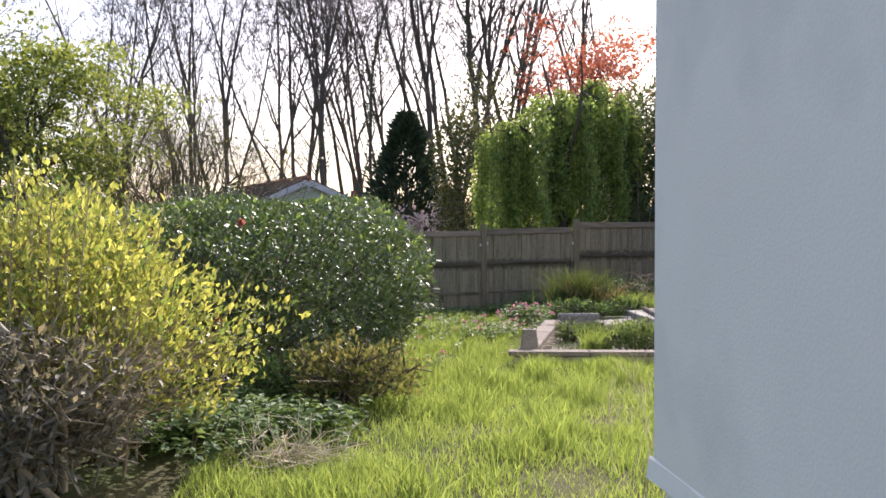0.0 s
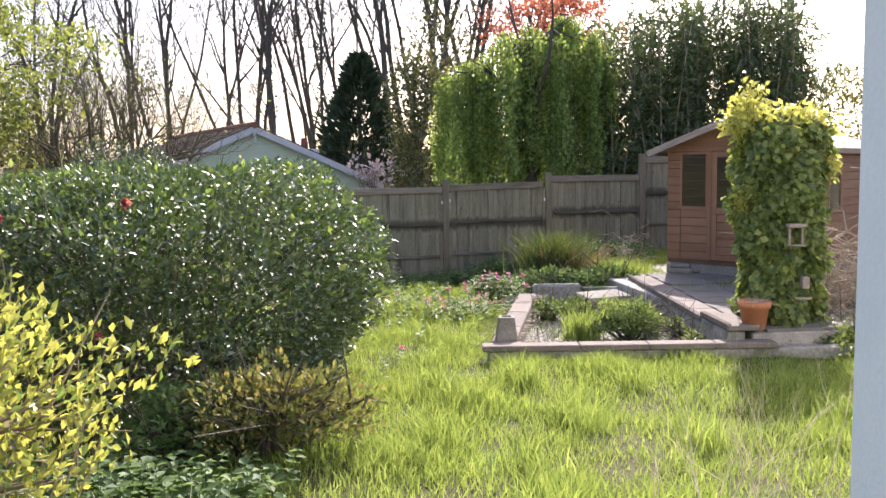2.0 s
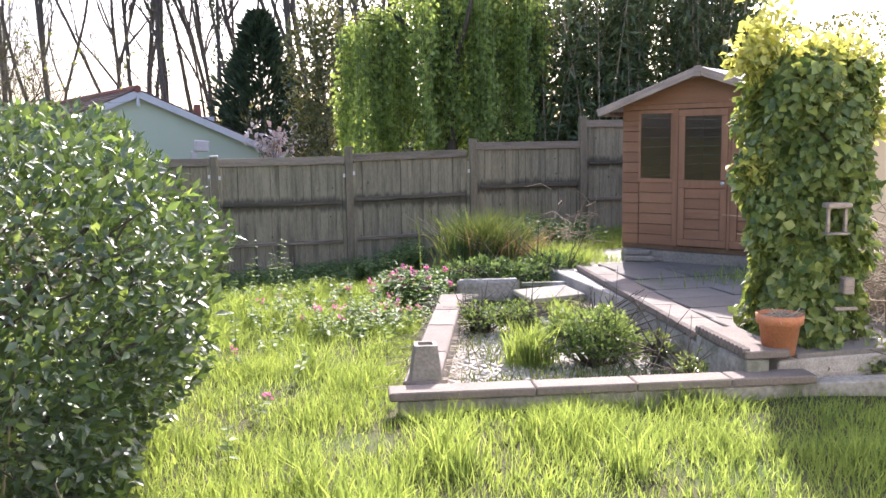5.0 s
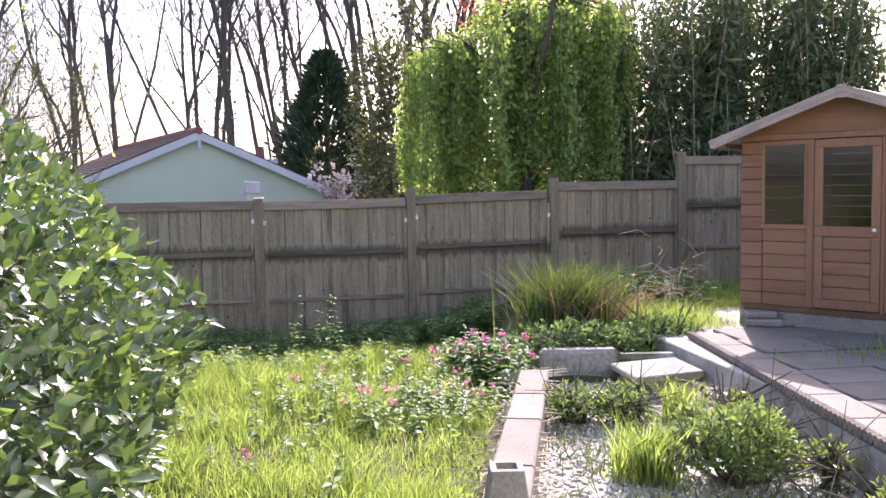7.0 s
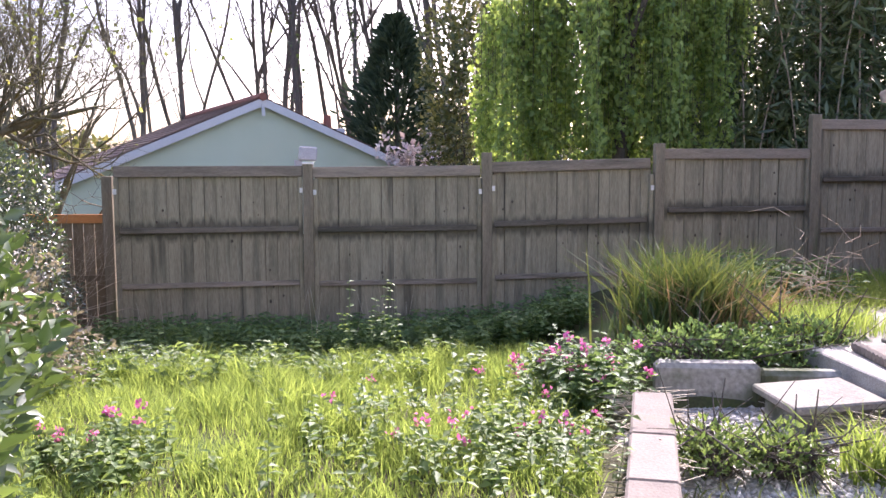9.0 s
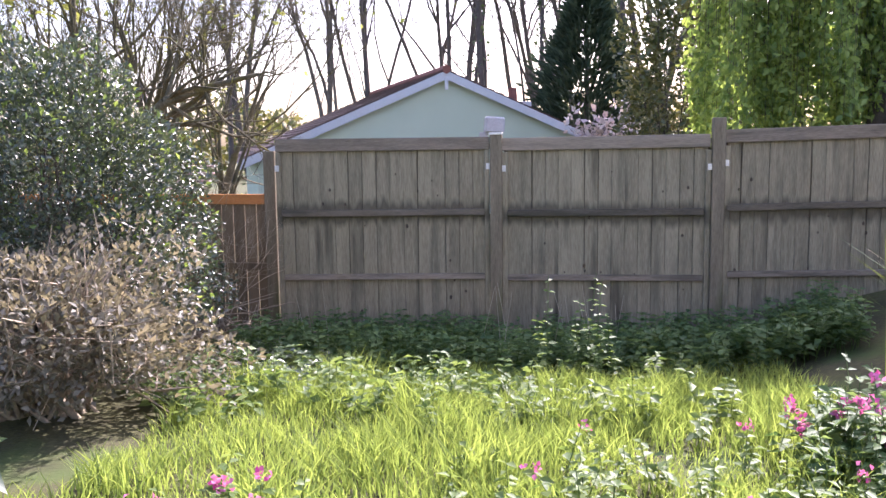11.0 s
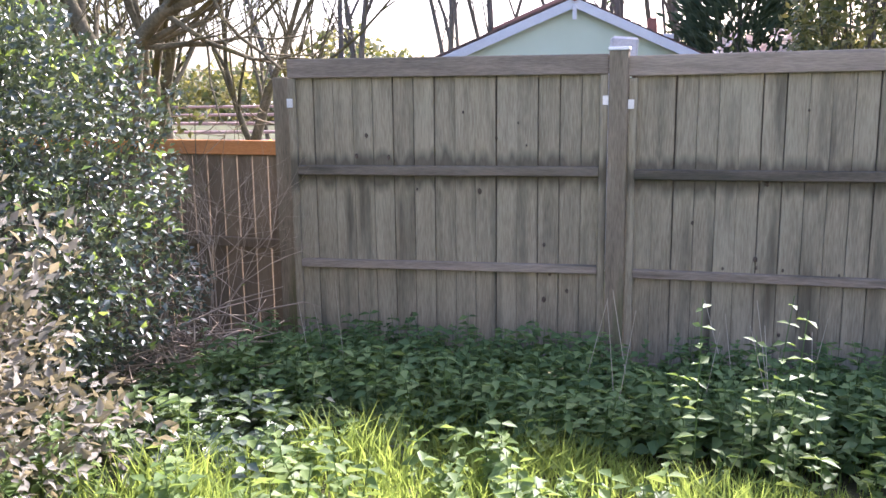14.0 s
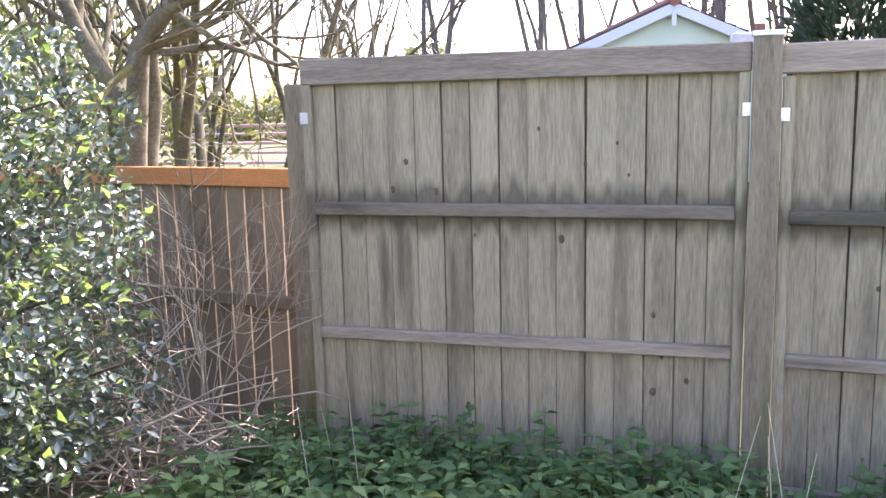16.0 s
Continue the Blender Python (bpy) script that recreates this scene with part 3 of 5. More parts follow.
def kerbs():
    front = thing("front_kerb", 2.11, 9.46, -0.866, "low rendered front wall with concrete coping slabs", "kerb", -6.8)
    box("wall", (0.06, 0.0, 0), (5.0, 0.13, 0.397), M_CONCD, front, "stained white rendered wall", 0.01)
    x = 0.0
    for ln in (0.88, 0.62, 0.6, 0.55):
        box("coping_slab", (x + 0.003, -0.03, 0.4), (x + ln - 0.003, 0.15, 0.452), M_COPE, front, "", 0.008)
        x += ln
    side = thing("side_kerb", 2.33, 9.66, -0.78, "pinkish concrete kerb strewn with dry straw", "kerb", 73.0)
    x = 0.0
    for ln in (0.8, 0.9, 0.65, 0.8):
        box("coping_slab", (x + 0.004, -0.12, -0.1), (x + ln - 0.004, 0.1, 0.36), M_COPE, side, "", 0.012)
        x += ln
    post = thing("concrete_block", 2.4, 9.78, -0.42, "hollow tapered concrete block standing on the kerb end", "block", -8)
    bm = bmesh.new()
    rings = [(0.1, 0.0), (0.072, 0.21), (0.045, 0.212), (0.04, 0.14)]
    prev = None
    for h, z in rings:
        ring = [bm.verts.new((sx * h, sy * h, z)) for sx, sy in ((-1, -1), (1, -1), (1, 1), (-1, 1))]
        if prev:
            for i in range(4):
                bm.faces.new((prev[i], prev[(i + 1) % 4], ring[(i + 1) % 4], ring[i]))
        prev = ring
    bm.faces.new(prev)
    bmesh.ops.bevel(bm, geom=[e for e in bm.edges if abs(e.verts[0].co.z - e.verts[1].co.z) > 0.1], offset=0.008, segments=1, affect="EDGES")
    part("block", bm, M_CONC, post)
    back = thing("back_wall", 3.46, 13.24, -0.73, "low broken rendered wall behind the dry pond", "wall", -8)
    box("wall", (0, 0, 0), (0.66, 0.16, 0.34), M_CONCD, back, "", 0.03)
    box("wall", (0.66, 0.03, 0), (1.35, 0.16, 0.29), M_CONCD, back, "", 0.03)
    slab = thing("loose_slab", 4.02, 12.5, -0.735, "tilted paving slab lying across the pond corner", "slab", 4)
    box("slab", (0, 0, 0.2), (0.58, 0.5, 0.25), M_CONC, slab, "", 0.01, pose(0, 0, 0, 2, -2, 0))
    box("support", (0.05, 0.1, 0.0), (0.5, 0.45, 0.2), M_CONCD, slab, "", 0.02)


def patio():
    w = thing("patio_wall", 0, 0, 0, "stained retaining wall with coping and scalloped edge tiles", "wall")
    legs = (((4.84, 13.45), (4.4, 10.05), -0.335, 0.0), ((4.4, 10.05), (4.33, 9.3), -0.285, 0.0))
    scal = bpy.data.meshes.new("edge_tile")
    bm = bmesh.new()
    bmesh.ops.create_cone(bm, cap_ends=True, segments=8, radius1=0.028, radius2=0.028, depth=0.05, matrix=pose(0, 0, 0, 90, 0, 0))
    bm.to_mesh(scal)
    bm.free()
    scal.materials.append(M_COPE)
    for a, b, top, _ in legs:
        a, b = np.array(a), np.array(b)
        ln = float(np.linalg.norm(b - a))
        strip_box("wall", tuple(a), tuple(b), 0.16, -0.9, top - 0.055, M_CONCD, w, "white render stained dark with algae", 0.01, 0.10)
        d = (b - a) / ln
        k = max(1, round(ln / 0.62))
        for i in range(k):
            p, q = a + d * ln * i / k + d * 0.003, a + d * ln * (i + 1) / k - d * 0.003
            strip_box("coping_slab", tuple(p), tuple(q), 0.3, top - 0.05, top, M_COPE, w, "", 0.008, 0.17)
        ang = math.degrees(math.atan2(d[1], d[0]))
        for i in range(int(ln / 0.056)):
            p = a + d * (0.03 + i * 0.056)
            n = np.array((-d[1], d[0]))
            e = new("edge_tile", scal)
            e.parent = w
            q = p + n * 0.035
            e.matrix_basis = pose(q[0], q[1], top - 0.006, 0, 0, ang)
    fl = tagged(box("patio", (4.62, 9.36, -0.8), (11.5, 15.2, -0.375), M_BED, None, "", 0.01), "bedding of the paved patio beside the summerhouse", "patio", kind="structure")
    r = np.random.default_rng(5)
    y = 9.37
    while y < 13.6:
        h = r.choice((0.45, 0.6, 0.75))
        x = 4.76 + max(0.0, (y + h / 2 - 10) * 0.13)
        while x < 10.5:
            ln = r.choice((0.6, 0.75, 0.9))
            z = -0.347 + r.uniform(-0.006, 0.006)
            box("paving_slab", (x + 0.008, y + 0.008, -0.41), (x + ln - 0.008, y + h - 0.008, z), M_SLAB, fl, "", 0.006)
            x += ln
        y += h


pond_bed()
kerbs()
patio()

# ---- summerhouse ----


def summerhouse():
    W, D, H = 2.0, 2.3, 1.63
    t = thing("summerhouse", 5.65, 14.05, -0.2, "red-brown wooden summerhouse with glazed front and shallow felt roof", "summerhouse", -52.0)
    box("base", (-0.02, 0.03, -0.22), (W + 0.02, D, -0.02), M_CONC, t, "pale concrete base", 0.01)
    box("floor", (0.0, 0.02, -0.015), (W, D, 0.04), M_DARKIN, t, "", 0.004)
    pitch = math.atan2(0.35, W / 2)

    def planks(wall, x0, x1, z0, z1, y0, y1, along_y=False):
        k = max(1, round((z1 - z0) / 0.118))
        h = (z1 - z0) / k
        for i in range(k):
            lo, hi = z0 + i * h, z0 + (i + 1) * h - 0.004
            if along_y:
                box("plank", (y0, x0, lo), (y1, x1, hi), M_SHED, wall, "", 0.006)
            else:
                box("plank", (x0, y0, lo), (x1, y1, hi), M_SHED, wall, "", 0.006)

    front = box("front_frame", (0, 0.004, 1.575), (W, 0.05, H), M_SHEDV, t, "", 0.004)
    bays = ((0.0, 0.2, 0.62), (0.7, 0.78, 1.22), (1.3, 1.36, 1.80))
    planks(front, 0.0, 0.21, 0.04, 1.572, 0.006, 0.03)
    planks(front, 1.86, W, 0.04, 1.572, 0.006, 0.03)
    planks(front, 0.215, 0.635, 0.04, 0.76, 0.006, 0.03)
    for xa, xb in ((0.63, 0.695), (1.265, 1.30), (1.82, 1.86)):
        box("upright", (xa, -0.012, 0.04), (xb, 0.04, 1.572), M_SHEDV, t, "", 0.004)
    # fixed window beside the doors
    win = box("window", (0.2, -0.006, 0.755), (0.632, 0.035, 0.8), M_SHEDV, t, "window sill", 0.004)
    box("frame", (0.205, -0.004, 1.53), (0.63, 0.03, 1.57), M_SHEDV, win, "", 0.003)
    box("frame", (0.205, -0.004, 0.803), (0.235, 0.03, 1.528), M_SHEDV, win, "", 0.003)
    box("frame", (0.6, -0.004, 0.803), (0.628, 0.03, 1.528), M_SHEDV, win, "", 0.003)
    g = box("pane", (0.23, 0.008, 0.8), (0.605, 0.012, 1.535), M_GLASS, win, "clear glass pane", 0)
    g.visible_shadow = False
    for xa, xb in ((0.70, 1.262), (1.303, 1.818)):
        door = box("door", (xa, -0.018, 0.05), (xb, 0.006, 0.13), M_SHEDV, t, "glazed wooden door leaf", 0.004)
        for z0, z1 in ((0.70, 0.79), (1.49, 1.565)):
            box("rail", (xa, -0.018, z0), (xb, 0.006, z1), M_SHEDV, door, "", 0.004)
        for s0, s1 in ((xa, xa + 0.075), (xb - 0.075, xb)):
            box("stile", (s0, -0.0175, 0.132), (s1, 0.0055, 0.698), M_SHEDV, door, "", 0.003)
            box("stile", (s0, -0.0175, 0.792), (s1, 0.0055, 1.488), M_SHEDV, door, "", 0.003)
        planks(door, xa + 0.076, xb - 0.076, 0.132, 0.698, -0.008, 0.008)
        g = box("pane", (xa + 0.07, -0.006, 0.785), (xb - 0.07, -0.002, 1.495), M_GLASS, door, "clear glass pane", 0)
        g.visible_shadow = False
    box("blue_sheet", (1.885, -0.004, 0.78), (1.975, 0.005, 1.2), M_BLUE, t, "blue plastic sheet fixed beside the door", 0.002)
    bm = bmesh.new()
    bmesh.ops.create_uvsphere(bm, u_segments=10, v_segments=6, radius=0.022)
    bmesh.ops.translate(bm, vec=(1.22, -0.04, 0.76), verts=bm.verts)
    part("door_knob", bm, M_METAL, t, "small round metal door knob")
    # gable above the front
    for y0, y1 in ((0.006, 0.035), (D - 0.03, D)):
        bm = bmesh.new()
        vs = [bm.verts.new(c) for y in (y0, y1) for c in ((0, y, H + 0.003), (W, y, H + 0.003), (W / 2, y, H + 0.33))]
        for f in ((0, 1, 2), (5, 4, 3), (0, 3, 4, 1), (1, 4, 5, 2), (2, 5, 3, 0)):
            bm.faces.new([vs[i] for i in f])
        bmesh.ops.recalc_face_normals(bm, faces=bm.faces[:])
        part("gable_board", bm, M_SHED, t)
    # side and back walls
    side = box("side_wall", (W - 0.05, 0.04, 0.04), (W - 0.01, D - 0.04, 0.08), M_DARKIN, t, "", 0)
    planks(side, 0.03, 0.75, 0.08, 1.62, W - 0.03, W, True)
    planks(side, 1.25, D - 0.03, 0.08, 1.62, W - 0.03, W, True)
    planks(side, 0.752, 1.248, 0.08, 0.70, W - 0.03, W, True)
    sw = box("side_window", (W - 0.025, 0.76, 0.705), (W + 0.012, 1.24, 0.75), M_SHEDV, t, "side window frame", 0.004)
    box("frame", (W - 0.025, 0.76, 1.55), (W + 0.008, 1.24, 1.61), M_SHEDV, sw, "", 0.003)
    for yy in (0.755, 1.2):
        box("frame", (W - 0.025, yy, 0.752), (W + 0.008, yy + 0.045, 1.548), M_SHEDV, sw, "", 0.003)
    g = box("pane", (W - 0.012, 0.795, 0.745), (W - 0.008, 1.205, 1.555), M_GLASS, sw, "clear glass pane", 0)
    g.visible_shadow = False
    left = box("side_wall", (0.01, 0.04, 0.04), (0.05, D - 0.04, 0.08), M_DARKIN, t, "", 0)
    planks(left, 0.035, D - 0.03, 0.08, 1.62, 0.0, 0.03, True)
    back = box("back_wall", (0.0, D - 0.025, 0.042), (W, D, 0.08), M_SHED, t, "", 0)
    planks(back, 0.0, W, 0.08, 1.62, D - 0.025, D)
    # roof
    over, front_o = 0.2, 0.22
    for s in (-1, 1):
        ln = (W / 2 + over) / math.cos(pitch)
        m = Matrix.Translation((W / 2, 0, H + 0.355)) @ Matrix.Rotation(s * pitch, 4, "Y")
        lo, hi = ((0.0, -front_o, 0.0), (ln, D + 0.1, 0.022)) if s > 0 else ((-ln, -front_o, 0.0), (0.0, D + 0.1, 0.022))
        roof = box("roof_slope", lo, hi, M_FELT, t, "grey mineral felt roof", 0.004, m)
        f0, f1 = (0.0, ln) if s > 0 else (-ln, 0.0)
        box("barge_board", (f0, -front_o - 0.022, -0.062), (f1, -front_o - 0.002, 0.026), M_FASCIA, roof, "weathered pale barge board", 0.004)
        e = ln if s > 0 else -ln
        box("eaves_board", (min(e, e + s * 0.02), -front_o, -0.05), (max(e, e + s * 0.02), D + 0.1, 0.024), M_FASCIA, roof, "", 0.004)
    bm = box_bm(W / 2 - 0.04, -front_o - 0.03, H + 0.27, W / 2 + 0.04, -front_o - 0.024, H + 0.385, 0.004)
    part("finial", bm, M_FASCIA, t)
    for i, (x, y, z, w, h) in enumerate(((-0.1, -0.22, -0.15, 0.34, 0.07), (-0.06, -0.2, -0.078, 0.28, 0.06), (0.28, -0.14, -0.15, 0.22, 0.06))):
        st = thing("loose_brick", 5.62 + x * 0.6, 13.95 + y - x * 0.5, -0.2 + z, "flat stone stacked against the summerhouse corner", "stone", -30 + 13 * i, "stones by the summerhouse")
        box("stone", (0, 0, 0), (w, 0.2, h), M_CONC, st, "", 0.015)


summerhouse()

# ---- green bungalow behind the fence ----


def bungalow():
    W, H0, RISE, D = 11.0, 0.5, 2.32, 12.0
    t = thing("bungalow", -6.95, 32.0, -1.3, "pale green gabled bungalow with brown tiled roof", "house", 22.0)
    z0 = H0 + 1.3
    bm = bmesh.new()
    pts = [(0.3, 0), (W - 0.3, 0), (W - 0.3, z0), (W / 2, z0 + RISE - 0.12), (0.3, z0)]
    a = [bm.verts.new((x, 0, z)) for x, z in pts]
    b = [bm.verts.new((x, D, z)) for x, z in pts]
    bm.faces.new(a)
    bm.faces.new(b[::-1])
    for i in range(5):
        bm.faces.new((a[i], b[i], b[(i + 1) % 5], a[(i + 1) % 5]))
    bmesh.ops.recalc_face_normals(bm, faces=bm.faces[:])
    part("wall", bm, M_GREENWALL, t, "smooth pale green rendered wall")
    pitch = math.atan2(RISE, W / 2)
    ln = (W / 2 + 0.25) / math.cos(pitch)
    for s in (-1, 1):
        m = Matrix.Translation((W / 2, 0, z0 + RISE)) @ Matrix.Rotation(s * pitch, 4, "Y")
        x0, x1 = (0, ln) if s > 0 else (-ln, 0)
        roof = box("roof_slope", (x0, -0.18, -0.09), (x1, D + 0.2, -0.02), M_TILE, t, "brown tiled roof slope", 0, m)
        box("barge_board", (x0, -0.215, -0.25), (x1, -0.185, -0.03), M_WHITE, roof, "white barge board", 0.005)
        bm = bmesh.new()
        rows = int(ln / 0.3)
        for k in range(rows):
            u0, u1 = s * k * 0.3, s * (k + 1) * 0.3
            for j in range(41):
                ya = -0.2 + j * 0.3
                bx = box_bm(min(u0, u1), ya, -0.02, max(u0, u1) + 0.02, ya + 0.285, 0.0, 0)
                for v in bx.verts:
                    if abs(v.co.x - u1) < 0.03:
                        v.co.z += 0.03
                off = len(bm.verts)
                me = bpy.data.meshes.new("tmp")
                bx.to_mesh(me)
                bx.free()
                bm.from_mesh(me)
                bpy.data.meshes.remove(me)
        part("roof_tiles", bm, M_TILE, roof)
    bm = bmesh.new()
    for j in range(30):
        bmesh.ops.create_cone(bm, cap_ends=True, segments=8, radius1=0.13, radius2=0.12, depth=0.43, matrix=pose(W / 2, -0.05 + j * 0.42, z0 + RISE + 0.0, 90, 0, 0))
    part("ridge_tiles", bm, M_RIDGE, t, "red ridge tiles")
    box("finial", (W / 2 - 0.05, -0.235, z0 + RISE - 0.55), (W / 2 + 0.05, -0.217, z0 + RISE - 0.2), M_WHITE, t, "white finial board", 0.006)
    ch = box("chimney", (W / 2 + 2.4, 1.5, z0 + 0.4), (W / 2 + 3.1, 2.1, z0 + RISE - 0.8), M_WHITE, t, "white rendered chimney", 0.01)
    bm = bmesh.new()
    bmesh.ops.create_cone(bm, cap_ends=True, segments=12, radius1=0.15, radius2=0.12, depth=0.45, matrix=pose(W / 2 + 2.6, 1.8, z0 + RISE - 0.6))
    part("chimney_pot", bm, M_RIDGE, ch, "red clay chimney pot")
    fl = thing("wall_vent", 0.4, 20.2, -1.3, "grey sheet-metal flue cowl on a pole behind the fence", "vent", 10)
    box("cowl", (0, 0, 2.24), (0.24, 0.24, 2.44), M_ROOFGREY, fl, "", 0.02, pose(0, 0, 0, 0, 4, 0))
    box("pole", (0.1, 0.1, 0), (0.2, 0.2, 2.24), M_ROOFGREY, fl, "", 0.005)


bungalow()

# ---- trees behind ----


def bare_tree(name, x, y, height, seed, label, radius=0.16, mat=None, depth=4, spread=0.42, ivy=0, tint=None, tint_size=0.06, tint_count=0, stems=1, lean=0.06, kids=(2, 3), up=0.25, trunk=0.42, foot=-1.3, group="bare woodland trees"):
    r = np.random.default_rng(seed)
    t = thing(name, x, y, foot, label, "tree", group=group)
    segs, tips = [], []
    for s in range(stems):
        a = r.uniform(0, 6.28)
        d0 = np.array((math.cos(a) * lean * (1 if stems == 1 else 3.5), math.sin(a) * lean * (1 if stems == 1 else 2.5), 1.0))
        grow((0.12 * s * math.cos(a), 0.1 * s * math.sin(a), 0), d0, height * trunk, radius * (1 if s == 0 else 0.75), depth, segs, tips, r, spread, up, 0.06, kids, 0.66, 4)
    arr = np.array(segs)
    big = arr[:, 6] > radius * 0.2
    link_part("trunk", segment_mesh("trunk", arr[big], 7), mat or M_BARK, t)
    link_part("branch_work", segment_mesh("branch_work", arr[~big], 3), mat or M_BARK, t)
    tp = np.array([p for p, _ in tips])
    # fine end twigs
    k = 5
    base = np.repeat(tp, k, 0)
    d = np.repeat(np.array([d for _, d in tips]), k, 0) + r.normal(0, 0.5, (len(base), 3))
    ends = base + unit(d) * r.uniform(0.25, 0.7, (len(base), 1)) * height / 11
    fine = np.concatenate([base, ends, np.full((len(base), 1), radius * 0.035), np.full((len(base), 1), radius * 0.015)], 1)
    link_part("fine_growth", segment_mesh("fine_growth", fine, 3), mat or M_BARK, t)
    if tint_count:
        i = r.integers(0, len(ends), tint_count)
        p = ends[i] + r.normal(0, 0.12 * height / 10, (tint_count, 3))
        L = tint_size * r.uniform(0.6, 1.4, tint_count)
        leaves_part("young_leaves", p, r.normal(0, 1, p.shape), r.normal(0, 1, p.shape), L, L * 0.6, tint, t)
    if ivy:
        low = arr[(arr[:, 6] > radius * 0.5)]
        i = r.integers(0, len(low), ivy)
        u = r.random((ivy, 1))
        p = low[i, :3] * (1 - u) + low[i, 3:6] * u
        o = unit(r.normal(0, 1, p.shape) * np.array((1, 1, 0.3)))
        p = p + o * low[i, 6:7] * r.uniform(0.9, 1.8, (ivy, 1))
        L = 0.13 * r.uniform(0.6, 1.3, ivy)
        leaves_part("ivy", p, o + r.normal(0, 0.5, p.shape), o + np.array((0, 0, 0.5)), L, L * 0.9, M_CAMEL, t, "climbing ivy on the trunk")
    return t


def woodland_tree(x, y, h, rad, ivy, seed):
    """A tall straight trunk, sometimes forked low, with rising side branches that end in fine twigs."""
    r = np.random.default_rng(seed)
    t = thing("woodland_tree", x, y, -1.4, "tall bare woodland tree with ivy climbing its trunk" if ivy else "tall bare woodland tree with dark trunk and fine twigs", "tree", group="bare woodland trees")
    segs, tips = [], []
    for s in range(r.integers(1, 4)):
        p = np.array((0.0, 0.0, 0.0))
        d = np.array((r.normal(0, 0.1) + 0.13 * s * r.choice((-1, 1)), r.normal(0, 0.05), 1.0))
        bow = r.normal(0, 0.02)
        n = 14
        k = rad * (0.82 - 0.18 * s)
        for i in range(n):
            d = d + np.array((r.normal(0, 0.06) + bow, r.normal(0, 0.05), 0.06))
            d /= np.linalg.norm(d)
            q = p + d * h / n
            r0, r1 = k * (1 - i / n) ** 0.8 + 0.012, k * (1 - (i + 1) / n) ** 0.8 + 0.012
            segs.append((*p, *q, r0, r1))
            p = q
            if i >= 2:
                for _ in range(3 if i > 4 else 1):
                    az = r.uniform(0, 6.28)
                    big_limb = r.random() < 0.2
                    e = np.array((math.cos(az), math.sin(az), r.uniform(0.7, 1.9) + big_limb))
                    grow(q, e, (1 - i / n) * h * (0.2 if big_limb else 0.13) + 0.8, r1 * (0.65 if big_limb else r.uniform(0.2, 0.38)), 3 if big_limb else 2, segs, tips, r, 0.42, 0.18, 0.1, (1, 2), 0.75, 3)
    arr = np.array(segs)
    big = arr[:, 6] > rad * 0.3
    link_part("trunk", segment_mesh("trunk", arr[big], 7), M_BARKFAR, t)
    link_part("branch_work", segment_mesh("branch_work", arr[~big], 3), M_BARKFAR, t)
    tp, td = np.array([q for q, _ in tips]), np.array([e for _, e in tips])
    base = np.repeat(tp, 5, 0)
    d = np.repeat(td, 5, 0) + r.normal(0, 0.45, (len(base), 3))
    ends = base + unit(d) * r.uniform(0.3, 0.9, (len(base), 1))
    one = np.ones((len(base), 1))
    link_part("fine_growth", segment_mesh("fine_growth", np.concatenate([base, ends, one * 0.011, one * 0.005], 1), 3), M_BARKFAR, t)
    count = 260 if seed % 3 == 0 else 60
    i = r.integers(0, len(ends), count)
    i = i[ends[i, 2] < h * 0.55] if (ends[i, 2] < h * 0.55).any() else i
    L = 0.15 * r.uniform(0.6, 1.4, len(i))
    leaves_part("young_leaves", ends[i] + r.normal(0, 0.2, (len(i), 3)), r.normal(0, 1, (len(i), 3)), r.normal(0, 1, (len(i), 3)), L, L * 0.6, M_OLDTREE, t)
    if ivy:
        low = arr[(arr[:, 6] > rad * 0.45)]
        i = r.integers(0, len(low), ivy)
        u = r.random((ivy, 1))
        p = low[i, :3] * (1 - u) + low[i, 3:6] * u
        o = unit(r.normal(0, 1, p.shape) * np.array((1, 1, 0.3)))
        p = p + o * low[i, 6:7] * r.uniform(0.9, 2.0, (ivy, 1))
        L = 0.15 * r.uniform(0.6, 1.3, ivy)
        leaves_part("ivy", p, o + r.normal(0, 0.5, p.shape), o + np.array((0, 0, 0.5)), L, L * 0.9, M_CAMEL, t, "climbing ivy on the trunk")


WOOD = ((-1.7, 45, 19, 0.17, 200), (-3.2, 49, 20, 0.18, 0), (-0.6, 52, 19, 0.15, 0), (1.2, 44, 18, 0.12, 260), (2.0, 46, 19, 0.14, 260), (0.4, 55, 20, 0.15, 0),
        (3.7, 44, 22, 0.22, 0), (4.6, 45, 22, 0.2, 0), (6.4, 43, 21, 0.22, 1100), (7.3, 44, 20, 0.2, 500), (9.0, 48, 20, 0.2, 0), (11.5, 46, 19, 0.2, 0),
        (-6.4, 46, 17, 0.16, 0), (-9.0, 48, 18, 0.17, 0), (-12.0, 46, 17, 0.16, 200), (-15, 45, 16, 0.16, 200), (-10.5, 40, 13, 0.12, 0), (-4.8, 55, 19, 0.15, 0),
        (-2.4, 47, 18, 0.12, 0), (0.2, 47, 18, 0.12, 0), (5.6, 49, 20, 0.16, 0), (8.2, 52, 20, 0.17, 0), (-7.7, 52, 18, 0.14, 0), (13.8, 50, 19, 0.2, 0))
for i, (x, y, h, rad, ivy) in enumerate(WOOD):
    woodland_tree(x, y, h, rad, ivy, 500 + i)

bare_tree("red_leaved_tree", 8.2, 33, 10.0, 71, "tree with sparse red spring leaves behind the weeping tree", 0.13, tint=M_REDLEAF, tint_count=4200, tint_size=0.15, depth=4, spread=0.6, up=0.1, group="")
